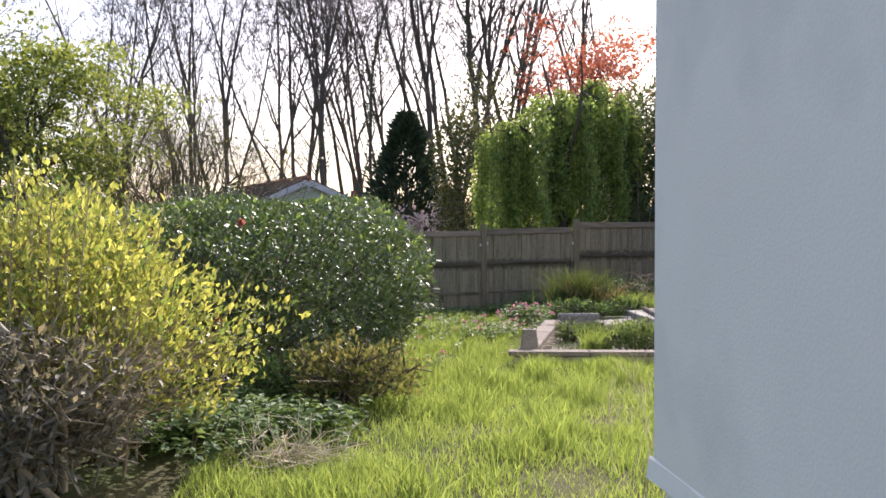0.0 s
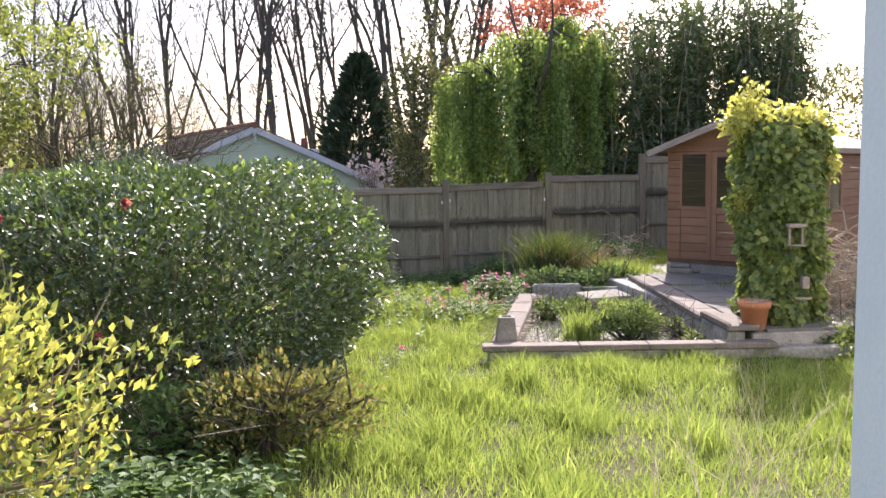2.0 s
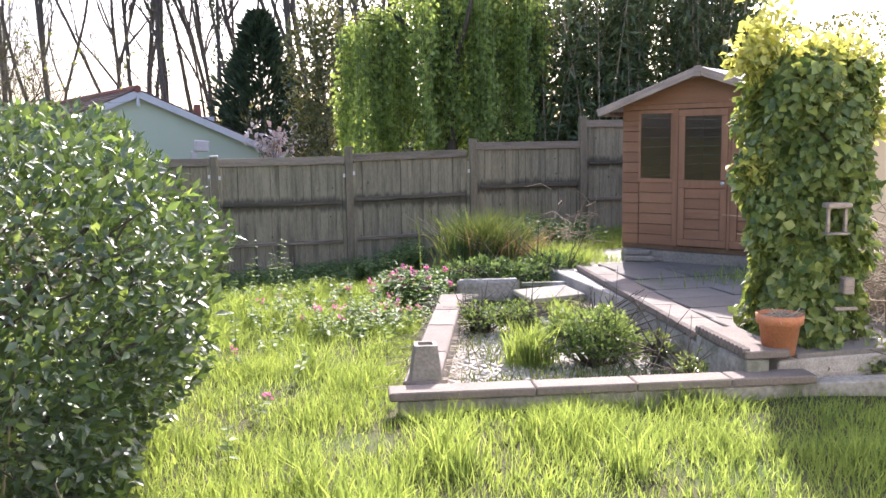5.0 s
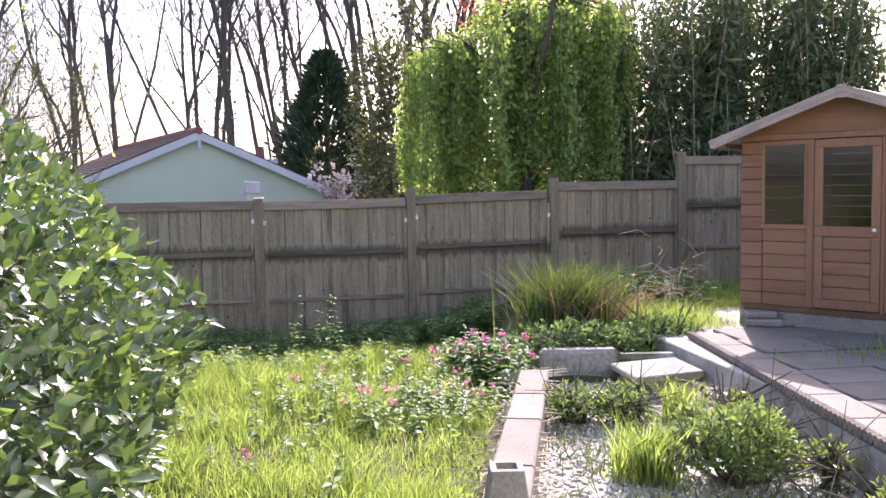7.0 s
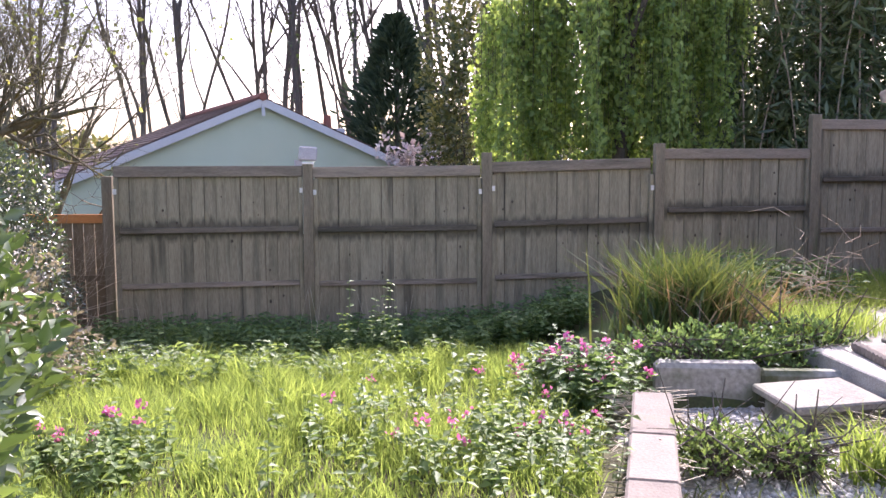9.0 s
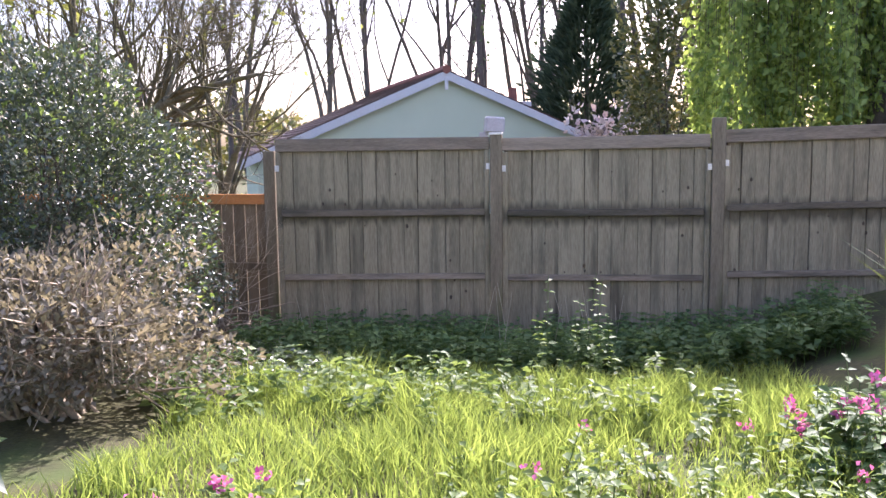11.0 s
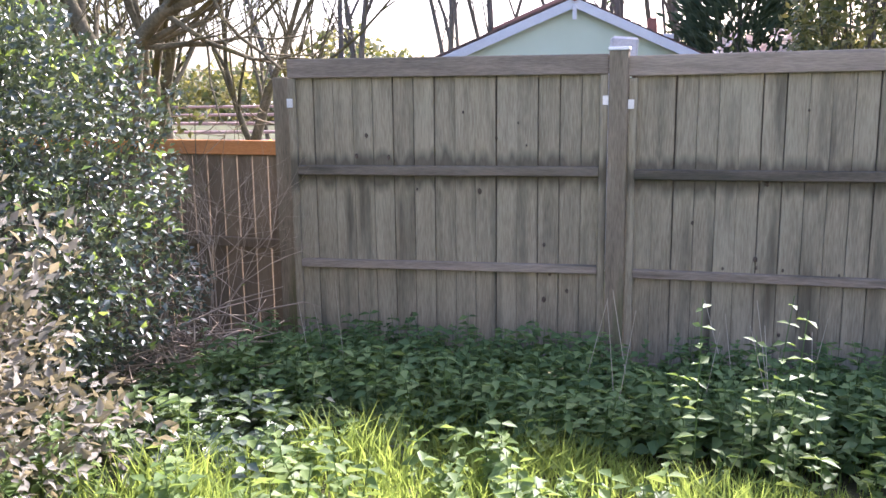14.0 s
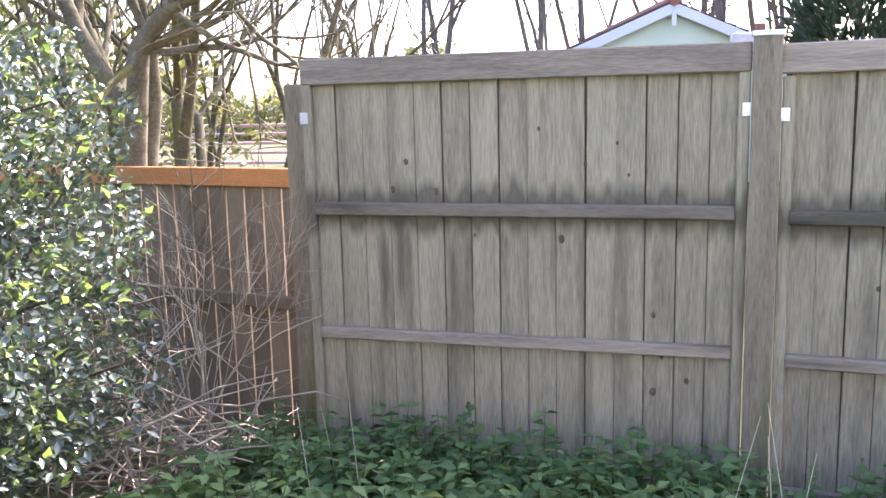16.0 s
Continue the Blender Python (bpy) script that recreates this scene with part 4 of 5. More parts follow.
bare_tree("bare_garden_tree", -2.85, 18.6, 6.4, 81, "many-stemmed bare garden tree with pale mossy twigs", 0.085, M_BARKG, depth=4, spread=0.62, stems=6, lean=0.13, up=0.14, trunk=0.29, kids=(2, 2), foot=-1.05, tint=M_OLDTREE, tint_count=90, tint_size=0.06, group="")
bare_tree("magnolia", 3.0, 34.5, 3.5, 91, "small magnolia with pale pink blossom beside the conifer", 0.06, tint=M_MAGNOLIA, tint_count=420, tint_size=0.2, depth=3, stems=3, lean=0.1, trunk=0.35, group="")
for i, (x, y, h) in enumerate(((-3.6, 21.5, 5.0), (-4.6, 24.5, 5.2), (-5.6, 22, 5.5), (-6.4, 27, 6.0), (-7.5, 24, 6.0))):
    bare_tree("young_tree", x, y, h, 140 + i, "slender young tree just coming into pale green leaf", 0.05, M_BARKG, depth=4, spread=0.5, stems=2, lean=0.08, tint=M_OLDTREE, tint_count=150, tint_size=0.09, group="young trees beyond the low fence", foot=-1.1)


def mossy_limb():
    """The heavy mossy branch that arches over the fence end, with its trunk."""
    r = np.random.default_rng(44)
    t = thing("mossy_tree", -2.8, 17.7, -1.05, "old mossy tree with a heavy limb arching towards the fence", "tree")
    segs, tips = [], []
    spine = [(0, 0, 0), (0.0, 0.02, 0.8), (0.06, 0.03, 1.5), (0.17, 0.0, 2.08), (0.45, -0.05, 2.3), (0.85, -0.05, 2.42), (1.4, 0.0, 2.55)]
    rad = [0.085, 0.075, 0.07, 0.062, 0.05, 0.038, 0.018]
    for i in range(6):
        segs.append((*spine[i], *spine[i + 1], rad[i], rad[i + 1]))
        if i >= 2:
            for k in range(4):
                grow(spine[i + 1], (r.normal(0.4, 0.6), r.normal(0, 0.5), r.normal(0.15, 0.5)), 0.75, rad[i + 1] * 0.45, 2, segs, tips, r, 0.55, 0.1, 0.15)
    for k in range(3):
        grow((0.02, 0.05, 0.9 + 0.4 * k), (r.normal(-0.5, 0.5), r.normal(0, 0.4), 0.9), 1.2, 0.06, 3, segs, tips, r, 0.5, 0.15, 0.12)
    arr = np.array(segs)
    big = arr[:, 6] > 0.02
    link_part("trunk", segment_mesh("trunk", arr[big], 8), M_BARKG, t)
    link_part("branch_work", segment_mesh("branch_work", arr[~big], 4), M_BARKG, t)
    tp = np.array([p for p, _ in tips])
    i = r.integers(0, len(tp), 60)
    L = 0.05 * r.uniform(0.6, 1.5, 60)
    leaves_part("young_leaves", tp[i], r.normal(0, 1, (60, 3)), r.normal(0, 1, (60, 3)), L, L * 0.7, M_IVYTOP, t)


mossy_limb()


def leafy_tree(name, x, y, foot, height, crown, count, leaf, mat, label, seed, blobs=14, radius=0.2, stems=2):
    """A tree in leaf: forked trunk and a crown of leaf clumps on its branches, with gaps."""
    r = np.random.default_rng(seed)
    t = thing(name, x, y, foot, label, "tree")
    segs, tips = [], []
    for s in range(stems):
        grow((0.15 * s, 0, 0), (r.normal(0, 0.3), r.normal(0, 0.2), 1), height * 0.36, radius, 4, segs, tips, r, 0.6, 0.05, 0.12, (2, 3), 0.72)
    arr = np.array(segs)
    big = arr[:, 6] > radius * 0.2
    link_part("trunk", segment_mesh("trunk", arr[big], 8), M_BARK, t)
    link_part("branch_work", segment_mesh("branch_work", arr[~big], 3), M_BARK, t)
    tp = np.array([p for p, _ in tips])
    cz = height * 0.62
    tp = tp[np.abs((tp - np.array((0, 0, cz))) / np.array(crown)).max(1) < 1.1]
    extra = np.array((0, 0, cz)) + unit(r.normal(0, 1, (blobs * 6, 3))) * np.array(crown) * r.uniform(0.5, 1, (blobs * 6, 1))
    centres = np.concatenate([tp[r.permutation(len(tp))[:blobs * 10]], extra])
    i = r.integers(0, len(centres), count)
    p = centres[i] + r.normal(0, 0.17 * max(crown) / 2.5, (count, 3)) * np.array((1.2, 1.2, 0.6))
    p = p[p[:, 2] > 0.15 * height]
    L = leaf * r.uniform(0.6, 1.4, len(p))
    leaves_part("crown", p, r.normal(0, 1, p.shape), r.normal(0, 0.6, p.shape) + np.array((0, 0, 0.6)), L, L * 0.6, mat, t)
    return t


leafy_tree("old_leafy_tree", -6.0, 17.5, -1.0, 6.2, (2.6, 2.2, 2.0), 15000, 0.1, M_OLDTREE, "old spreading tree in fresh yellow-green leaf", 61, radius=0.17)
leafy_tree("garden_tree", -9.5, 19, -1.1, 6.4, (2.6, 2.2, 2.6), 11000, 0.11, M_OLDTREE, "leafy tree at the garden's far side", 62, radius=0.17)


def weeping_tree():
    r = np.random.default_rng(33)
    t = thing("weeping_tree", 4.95, 20.2, -1.1, "weeping tree with hanging curtains of bright green leaves", "tree")
    segs, tips = [], []
    grow((0, 0, 0), (0, 0, 1), 3.6, 0.13, 1, segs, tips, r, 0.6, 0.1, 0.08)
    strands = []
    # lobes: middle, half width, top, range of the hem
    lobes = ((-1.25, 0.62, 4.55, 1.7, 2.3, 16), (-0.45, 0.42, 5.1, 1.6, 2.4, 12), (0.2, 0.36, 5.3, 1.6, 2.6, 11), (0.85, 0.5, 5.5, 1.7, 2.7, 15), (1.45, 0.3, 5.2, 2.6, 3.6, 7), (1.8, 0.22, 4.9, 3.0, 3.9, 5))
    for lx, hw, crest, low, high, ropes in lobes:
        for k in range(ropes):
            u = r.uniform(-1, 1)
            cx, cy = lx + u * hw, r.normal(0, 0.5)
            top = crest - 0.55 * u * u - 0.35 * cy * cy + r.normal(0, 0.06)
            bottom = r.uniform(low, high)
            segs.append((0, 0, 3.3, lx * 0.6, cy * 0.4, crest * 0.93, 0.025, 0.015))
            segs.append((lx * 0.6, cy * 0.4, crest * 0.93, cx, cy, top, 0.015, 0.011))
            for j in range(r.integers(6, 10)):
                strands.append((cx + r.normal(0, 0.075), cy + r.normal(0, 0.09), top - r.uniform(0, 0.15), bottom + r.uniform(0, 0.7) ** 2))
    P, D = [], []
    for sx, sy, top, bottom in strands:
        k = int((top - bottom) / 0.026)
        z = np.linspace(top, bottom, k)
        sway = 0.05 * np.sin(z * 3 + sx * 9)
        P.append(np.stack([sx + sway + r.normal(0, 0.045, k), sy + r.normal(0, 0.045, k), z + r.normal(0, 0.03, k)], 1))
        segs.append((sx, sy, top, sx, sy, bottom, 0.004, 0.002))
    P = np.concatenate(P)
    D = r.normal(0, 0.6, P.shape) + np.array((0, 0, -0.8))
    L = 0.085 * r.uniform(0.6, 1.4, len(P))
    arr = np.array(segs)
    big = arr[:, 6] > 0.01
    link_part("trunk", segment_mesh("trunk", arr[big], 7), M_BARK, t)
    link_part("hanging_growth", segment_mesh("hanging_growth", arr[~big], 3), M_BARK, t)
    leaves_part("crown", P, D, r.normal(0, 1, P.shape), L, L * 0.6, M_WILLOW, t)


weeping_tree()


def bamboo():
    r = np.random.default_rng(34)
    t = thing("bamboo_clump", 9.3, 21.0, -0.9, "tall dense stand of dark green bamboo", "bamboo")
    segs, P, D = [], [], []
    for k in range(135):
        bx, by = r.uniform(-2.5, 2.4), r.uniform(-0.9, 1.8)
        h = r.uniform(4.6, 6.3) * (1 - 0.05 * abs(bx - 0.6))
        lx, ly = r.normal(0, 0.35), r.normal(0, 0.3) - 0.1
        pts = [(bx + lx * u * u, by + ly * u * u, h * u) for u in np.linspace(0, 1, 6)]
        for a, b in zip(pts, pts[1:]):
            segs.append((*a, *b, 0.013, 0.011))
        n = 330
        u = r.uniform(0.1, 1.0, n) ** 0.85
        base = np.stack([bx + lx * u * u, by + ly * u * u, h * u], 1) + r.normal(0, 0.17, (n, 3))
        P.append(base)
        D.append(r.normal(0, 0.7, (n, 3)) + np.array((0, 0, -0.35)))
    P, D = np.concatenate(P), np.concatenate(D)
    link_part("cane_work", segment_mesh("cane_work", segs, 5), M_TWIG, t)
    L = 0.24 * r.uniform(0.6, 1.3, len(P))
    leaves_part("crown", P, D, r.normal(0, 1, P.shape) + np.array((0, 0, 0.6)), L, L * 0.2, M_BAMBOO, t)


bamboo()


def conifer(x, y, foot, h, w, seed):
    r = np.random.default_rng(seed)
    t = thing("conifer", x, y, foot, "dark columnar conifer beside the bungalow", "tree")
    link_part("trunk", segment_mesh("trunk", [(0, 0, 0, 0, 0, h * 0.95, 0.12, 0.02)], 7), M_BARK, t)
    k = 11000
    z = r.uniform(0.02, 1, k)
    a = r.uniform(0, 6.28, k)
    env = w * (np.sin(np.clip(1 - z, 0, 1) * 1.45 + 0.08)) * (0.75 + 0.14 * np.sin(a * 3 + z * 17) + 0.14 * np.sin(a * 7 - z * 31)) * r.uniform(0.5, 1.15, k)
    p = np.stack([np.cos(a) * env, np.sin(a) * env, z * h], 1)
    d = np.stack([np.cos(a), np.sin(a), np.full(k, 0.7)], 1) + r.normal(0, 0.25, (k, 3))
    L = 0.34 * r.uniform(0.6, 1.3, k)
    leaves_part("foliage", p, d, r.normal(0, 1, p.shape), L, L * 0.3, M_CONIFER, t)


conifer(2.15, 38.5, -1.4, 7.2, 2.75, 35)

shrub("evergreen_shrub", (3.55, 27.0, 1.6), (1.05, 1.0, 3.0), 6000, 0.15, M_LAUREL, "tall evergreen shrub with yellowish sunlit leaves", seed=51, ground=-1.2, amount=0.4, box_pow=2.0, group="shrubs behind the fence")
shrub("evergreen_shrub", (4.6, 30.5, 2.2), (1.4, 1.2, 3.8), 3600, 0.16, M_LAUREL, "rounded evergreen shrub behind the fence", seed=52, ground=-1.2, amount=0.4, box_pow=2.0, group="shrubs behind the fence")
shrub("evergreen_shrub", (6.0, 24.5, 1.4), (1.8, 1.2, 2.7), 6500, 0.14, M_BAMBOO, "dark evergreen shrub behind the weeping tree", seed=53, ground=-1.2, amount=0.35, box_pow=2.2, group="shrubs behind the fence")
shrub("hedge", (13.6, 21.5, 0.9), (3.0, 1.5, 2.6), 9000, 0.12, M_LAUREL, "sunlit clipped hedge behind the summerhouse", "hedge", seed=54, ground=-0.8, amount=0.2, box_pow=3.0)
shrub("red_shrub", (3.0, 29.0, -0.1), (0.45, 0.4, 0.9), 700, 0.11, M_REDLEAF, "small red-leaved shrub behind the fence", seed=55, ground=-1.2)
shrub("dark_shrub", (-8.6, 21.5, 0.4), (3.2, 1.4, 1.9), 8000, 0.12, M_LAUREL, "broad mixed hedge at the garden's far side", "hedge", seed=56, ground=-1.1, amount=0.3)
shrub("dark_shrub", (-5.6, 15.6, 0.0), (1.8, 1.3, 1.35), 6000, 0.09, M_CAMEL, "dark evergreen bush under the old tree", seed=57, ground=-0.9, amount=0.3)


def far_woods():
    """A hazy line of far trees."""
    r = np.random.default_rng(77)
    k = 24000
    x = r.uniform(-70, 75, k)
    top = 2.2 + 1.3 * np.sin(x * 0.21) + 0.9 * np.sin(x * 0.53 + 1) + 0.5 * np.sin(x * 1.3)
    p = np.stack([x, r.uniform(66, 74, k), -1.6 + (top + 1.6) * r.random(k) ** 0.8], 1)
    L = r.uniform(0.35, 0.8, k)
    v, f = leaf_arrays(p, r.normal(0, 1, p.shape), r.normal(0, 1, p.shape), L, L * 0.7)
    ob = link_part("far_woods", array_mesh("far_woods", v, f), M_LAUREL)
    tagged(ob, "distant line of mixed trees and hedges", "woods", kind="stuff")


far_woods()


def side_things():
    c = thing("cream_outbuilding", 9.75, 15.0, -0.6, "cream outbuilding with a corrugated grey roof", "outbuilding", -20)
    box("wall", (0, 0, 0), (2.6, 2.0, 1.75), M_CREAM, c, "", 0.01)
    bm = bmesh.new()
    rows = []
    for i in range(65):
        x = -0.15 + i * 0.045
        z = 0.018 * math.sin(i * math.pi / 2)
        rows.append([bm.verts.new((x, -0.2, 1.76 + z)), bm.verts.new((x, 2.2, 2.1 + z)), bm.verts.new((x, 2.2, 2.12 + z)), bm.verts.new((x, -0.2, 1.78 + z))])
    for a, b in zip(rows, rows[1:]):
        for i in range(4):
            bm.faces.new((a[i], a[(i + 1) % 4], b[(i + 1) % 4], b[i]))
    bmesh.ops.recalc_face_normals(bm, faces=bm.faces[:])
    part("roof", bm, M_ROOFGREY, c, "corrugated grey sheet roof")
    pole = thing("utility_pole", 19.5, 36, -1.2, "dark wooden utility pole behind the hedge", "pole")
    link_part("pole", segment_mesh("pole", [(0, 0, 0, 0, 0, 11, 0.2, 0.15)], 12), M_BARK, pole)
    f = thing("back_fence", 8.3, 18.4, -0.7, "brown timber fence behind the summerhouse", "fence")
    me = board_mesh(0.146, 2.3)
    for k in range(40):
        b = new("board", me)
        b.parent = f
        b.matrix_basis = pose(0.15 * k, 0.0, 0.0)
    box("rail", (0, -0.04, 1.9), (6.0, -0.01, 1.98), M_RAIL, f)
    sh = thing("small_outbuilding", 7.7, 23.5, -1.0, "small pale-roofed outbuilding seen under the trees", "outbuilding")
    box("wall", (0, 0, 0), (1.2, 1.0, 2.2), M_BROWNF, sh, "", 0.01)
    box("roof", (-0.1, -0.1, 2.2), (1.3, 1.1, 2.5), M_ROOFGREY, sh, "", 0.02)


side_things()


def neighbour_roof():
    t = thing("low_outbuilding", -9.2, 23.2, -1.15, "low outbuilding with a faded pinkish tiled roof", "outbuilding", 10)
    box("wall", (0, 0.3, 0), (4.2, 2.4, 0.75), M_BROWNF, t, "", 0.01)
    for k in range(7):
        box("tile_course", (-0.15, 0.0 + 0.32 * k, 0.76 + 0.13 * k), (4.35, 0.36 + 0.32 * k, 0.8 + 0.13 * k), M_PINKTILE, t, "", 0.008, pose(0, 0, 0))


neighbour_roof()

# ---- garden shrubs ----
shrub("camellia_bush", (-0.74, 9.0, 0.22), (1.7, 1.75, 0.96), 56000, 0.058, M_CAMEL, "large dense evergreen camellia bush with glossy dark leaves", seed=101, ground=-0.6, low=-0.8, thick=0.24, amount=0.11, box_pow=3.8, extra=(0.07, M_CAMTIP, 0.06), stems=60)
shrub("yellow_shrub", (-1.45, 5.55, 0.3), (1.15, 0.8, 0.85), 15000, 0.052, M_YELLOW, "bright yellow-green leafy shrub", seed=102, ground=-0.5, low=-0.55, thick=0.45, amount=0.4, box_pow=2.2, extra=(0.12, M_CAMTIP, 0.05), stems=70, rise=0.9, stem_mat=M_TWIG)
shrub("buddleia_bush", (-1.25, 4.75, -0.05), (0.75, 0.6, 0.52), 5200, 0.07, M_GREYLEAF, "straggly bush with dull grey-green drooping leaves", seed=103, ground=-0.5, low=-0.5, thick=0.6, amount=0.45, stems=60, stem_mat=M_TWIG, width=0.32)
shrub("bronze_shrub", (0.44, 6.85, -0.25), (0.48, 0.34, 0.3), 3200, 0.045, M_BRONZE, "low shrub with bronze-tipped young leaves", seed=104, ground=-0.52, low=-0.4, thick=0.5, amount=0.4, stems=16, rise=0.6)
shrub("dark_shrub", (-0.05, 6.95, -0.33), (0.45, 0.4, 0.26), 2000, 0.06, M_NETTLE, "low dark weedy shrub at the camellia's foot", seed=105, ground=-0.52, low=-0.5, thick=0.5, amount=0.4)
shrub("holly_tree", (-2.06, 15.1, 0.3), (0.95, 0.9, 1.15), 52000, 0.037, M_HOLLY, "tall glossy dark holly growing beside the fence end", "tree", seed=106, ground=-0.9, low=-0.9, thick=0.45, amount=0.35, box_pow=2.1, extra=(0.06, M_CAMTIP, 0.05), stems=50, width=0.55)
shrub("bramble_bush", (-1.45, 13.9, -0.27), (1.0, 0.75, 0.55), 11000, 0.05, M_GREYLEAF, "tangled bramble with dull sun-bleached leaves", seed=107, ground=-0.72, low=-0.5, thick=0.5, amount=0.4, stems=90, stem_mat=M_TWIG)


def shoots(name, base, count, spread, height, leaf, mat, label, seed):
    """Upright leafy shoots that stick out of a shrub's top, grown from the same foot."""
    r = np.random.default_rng(seed)
    t = thing(name, *base, label, "shrub")
    segs, P, D = [], [], []
    for k in range(count):
        a = np.array((r.normal(0, spread[0]), r.normal(0, spread[1]), 0.0))
        h = height * r.uniform(0.72, 1.12) * math.exp(-0.25 * ((a[0] / spread[0]) ** 2) * 0.5)
        tip = a * 1.25 + np.array((r.normal(0, 0.1), r.normal(0, 0.1), h))
        segs.append((*a, *tip, 0.007, 0.003))
        n = 26
        u = r.uniform(0.5, 1.02, n)[:, None]
        P.append(a * (1 - u) + tip * u)
        D.append(r.normal(0, 0.7, (n, 3)) + np.array((0, 0, 0.6)))
    P, D = np.concatenate(P), np.concatenate(D)
    link_part("framework", segment_mesh("framework", segs, 4), M_TWIG, t)
    L = leaf * r.uniform(0.6, 1.3, len(P))
    leaves_part("foliage", P, D, r.normal(0, 1, P.shape), L, L * 0.5, mat, t)


shoots("yellow_shrub", (-1.45, 5.5, -0.5), 120, (0.45, 0.3), 1.65, 0.052, M_YELLOW, "yellow-green shrub with upright leafy shoots", 121)
shoots("camellia_shoots", (-0.9, 8.8, -0.58), 30, (0.55, 0.6), 1.75, 0.06, M_CAMTIP, "young upright shoots of an evergreen bush", 122)


def camellia_flowers():
    r = np.random.default_rng(9)
    for x, y, z in ((-0.45, 7.4, 0.98), (-1.2, 7.4, 0.9), (0.05, 7.28, -0.3), (-0.6, 7.2, 0.2)):
        t = thing("camellia_flower", x, y, z, "faded red camellia flower among dark leaves", "flower", group="camellia flowers")
        k = 22
        d = unit(r.normal(0, 0.7, (k, 3)) + np.array((0, -0.7, 0.3)))
        leaves_part("petals", np.zeros((k, 3)), d, r.normal(0, 1, (k, 3)), np.full(k, 0.045), np.full(k, 0.045), M_ROSE, t)


camellia_flowers()

# ---- ivy-clad post, feeder, pot ----


def ivy_post():
    r = np.random.default_rng(41)
    t = thing("ivy_covered_post", 5.12, 9.85, -0.55, "tall post wholly covered in variegated green ivy", "ivy")
    box("post", (-0.1, -0.1, 0), (0.1, 0.1, 2.1), M_POST, t, "", 0.01)
    k = 11500
    z = r.uniform(0, 1, k)
    a = r.uniform(0, 6.28, k)
    prof = np.interp(z, (0, 0.06, 0.25, 0.5, 0.75, 0.93, 1), (0.46, 0.34, 0.3, 0.33, 0.36, 0.36, 0.12))
    lump = 1 + 0.16 * np.sin(a * 3 + z * 9) + 0.12 * np.sin(a * 5 - z * 21) + 0.07 * np.sin(a * 9 + z * 40)
    rad = prof * lump * (1 - 0.4 * r.random(k) ** 2)
    p = np.stack([np.cos(a) * rad * 1.12, np.sin(a) * rad, z * 2.2], 1)
    o = np.stack([np.cos(a), np.sin(a), np.full(k, 0.1)], 1)
    L = 0.07 * r.uniform(0.6, 1.35, k)
    leaves_part("foliage", p, o * 0.4 + r.normal(0, 0.45, p.shape) + np.array((0, 0, -0.7)), o + r.normal(0, 0.35, p.shape), L, L * 0.85, M_IVY, t)
    # pale young growth on top and the lobe beside it
    blobs = ((-0.32, 0.0, 2.28, 0.13, 0.2), (-0.46, 0, 2.12, 0.12, 0.13), (0.1, 0, 2.2, 0.3, 0.09), (0.32, 0, 2.05, 0.15, 0.15), (-0.05, -0.2, 1.95, 0.14, 0.2), (0.45, 0, 1.7, 0.1, 0.1), (-0.36, 0, 1.4, 0.08, 0.12))
    P = np.concatenate([np.array((x, y, zz)) + r.normal(0, 0.55, (330, 3)) * np.array((w, w, h)) for x, y, zz, w, h in blobs])
    L = 0.075 * r.uniform(0.6, 1.3, len(P))
    leaves_part("young_leaves", P, r.normal(0, 0.6, P.shape) + np.array((0, 0, -0.3)), r.normal(0, 1, P.shape), L, L * 0.55, M_IVYTOP, t)
    stems = []
    for i in range(40):
        aa, zz = r.uniform(0, 6.28), r.uniform(0.3, 2.1)
        q = np.array((math.cos(aa) * 0.3, math.sin(aa) * 0.3, zz))
        stems.append((*q, *(q * np.array((1.5, 1.5, 1)) + r.normal(0, 0.06, 3)), 0.004, 0.002))
    link_part("framework", segment_mesh("framework", stems, 4), M_TWIG, t)
    f = thing("bird_feeder", 5.05, 9.42, 0.42, "small wooden bird feeder hung on the ivy post", "bird feeder", -12)
    box("roof", (-0.08, -0.05, 0.17), (0.08, 0.05, 0.205), M_FASCIA, f, "", 0.008)
    box("upright", (-0.065, -0.015, 0.014), (-0.047, 0.015, 0.168), M_FASCIA, f, "", 0.003)
    box("upright", (0.047, -0.015, 0.014), (0.065, 0.015, 0.168), M_FASCIA, f, "", 0.003)
    box("tray", (-0.075, -0.04, 0.0), (0.075, 0.04, 0.012), M_FASCIA, f, "", 0.003)
    b = thing("bird_box", 5.16, 9.43, 0.02, "small weathered bird box among the ivy", "bird box", -12)
    box("box", (-0.035, -0.03, 0), (0.035, 0.05, 0.11), M_FASCIA, b, "", 0.008)
    box("perch", (-0.1, -0.05, -0.1), (0.05, -0.02, -0.08), M_FASCIA, b, "", 0.004)


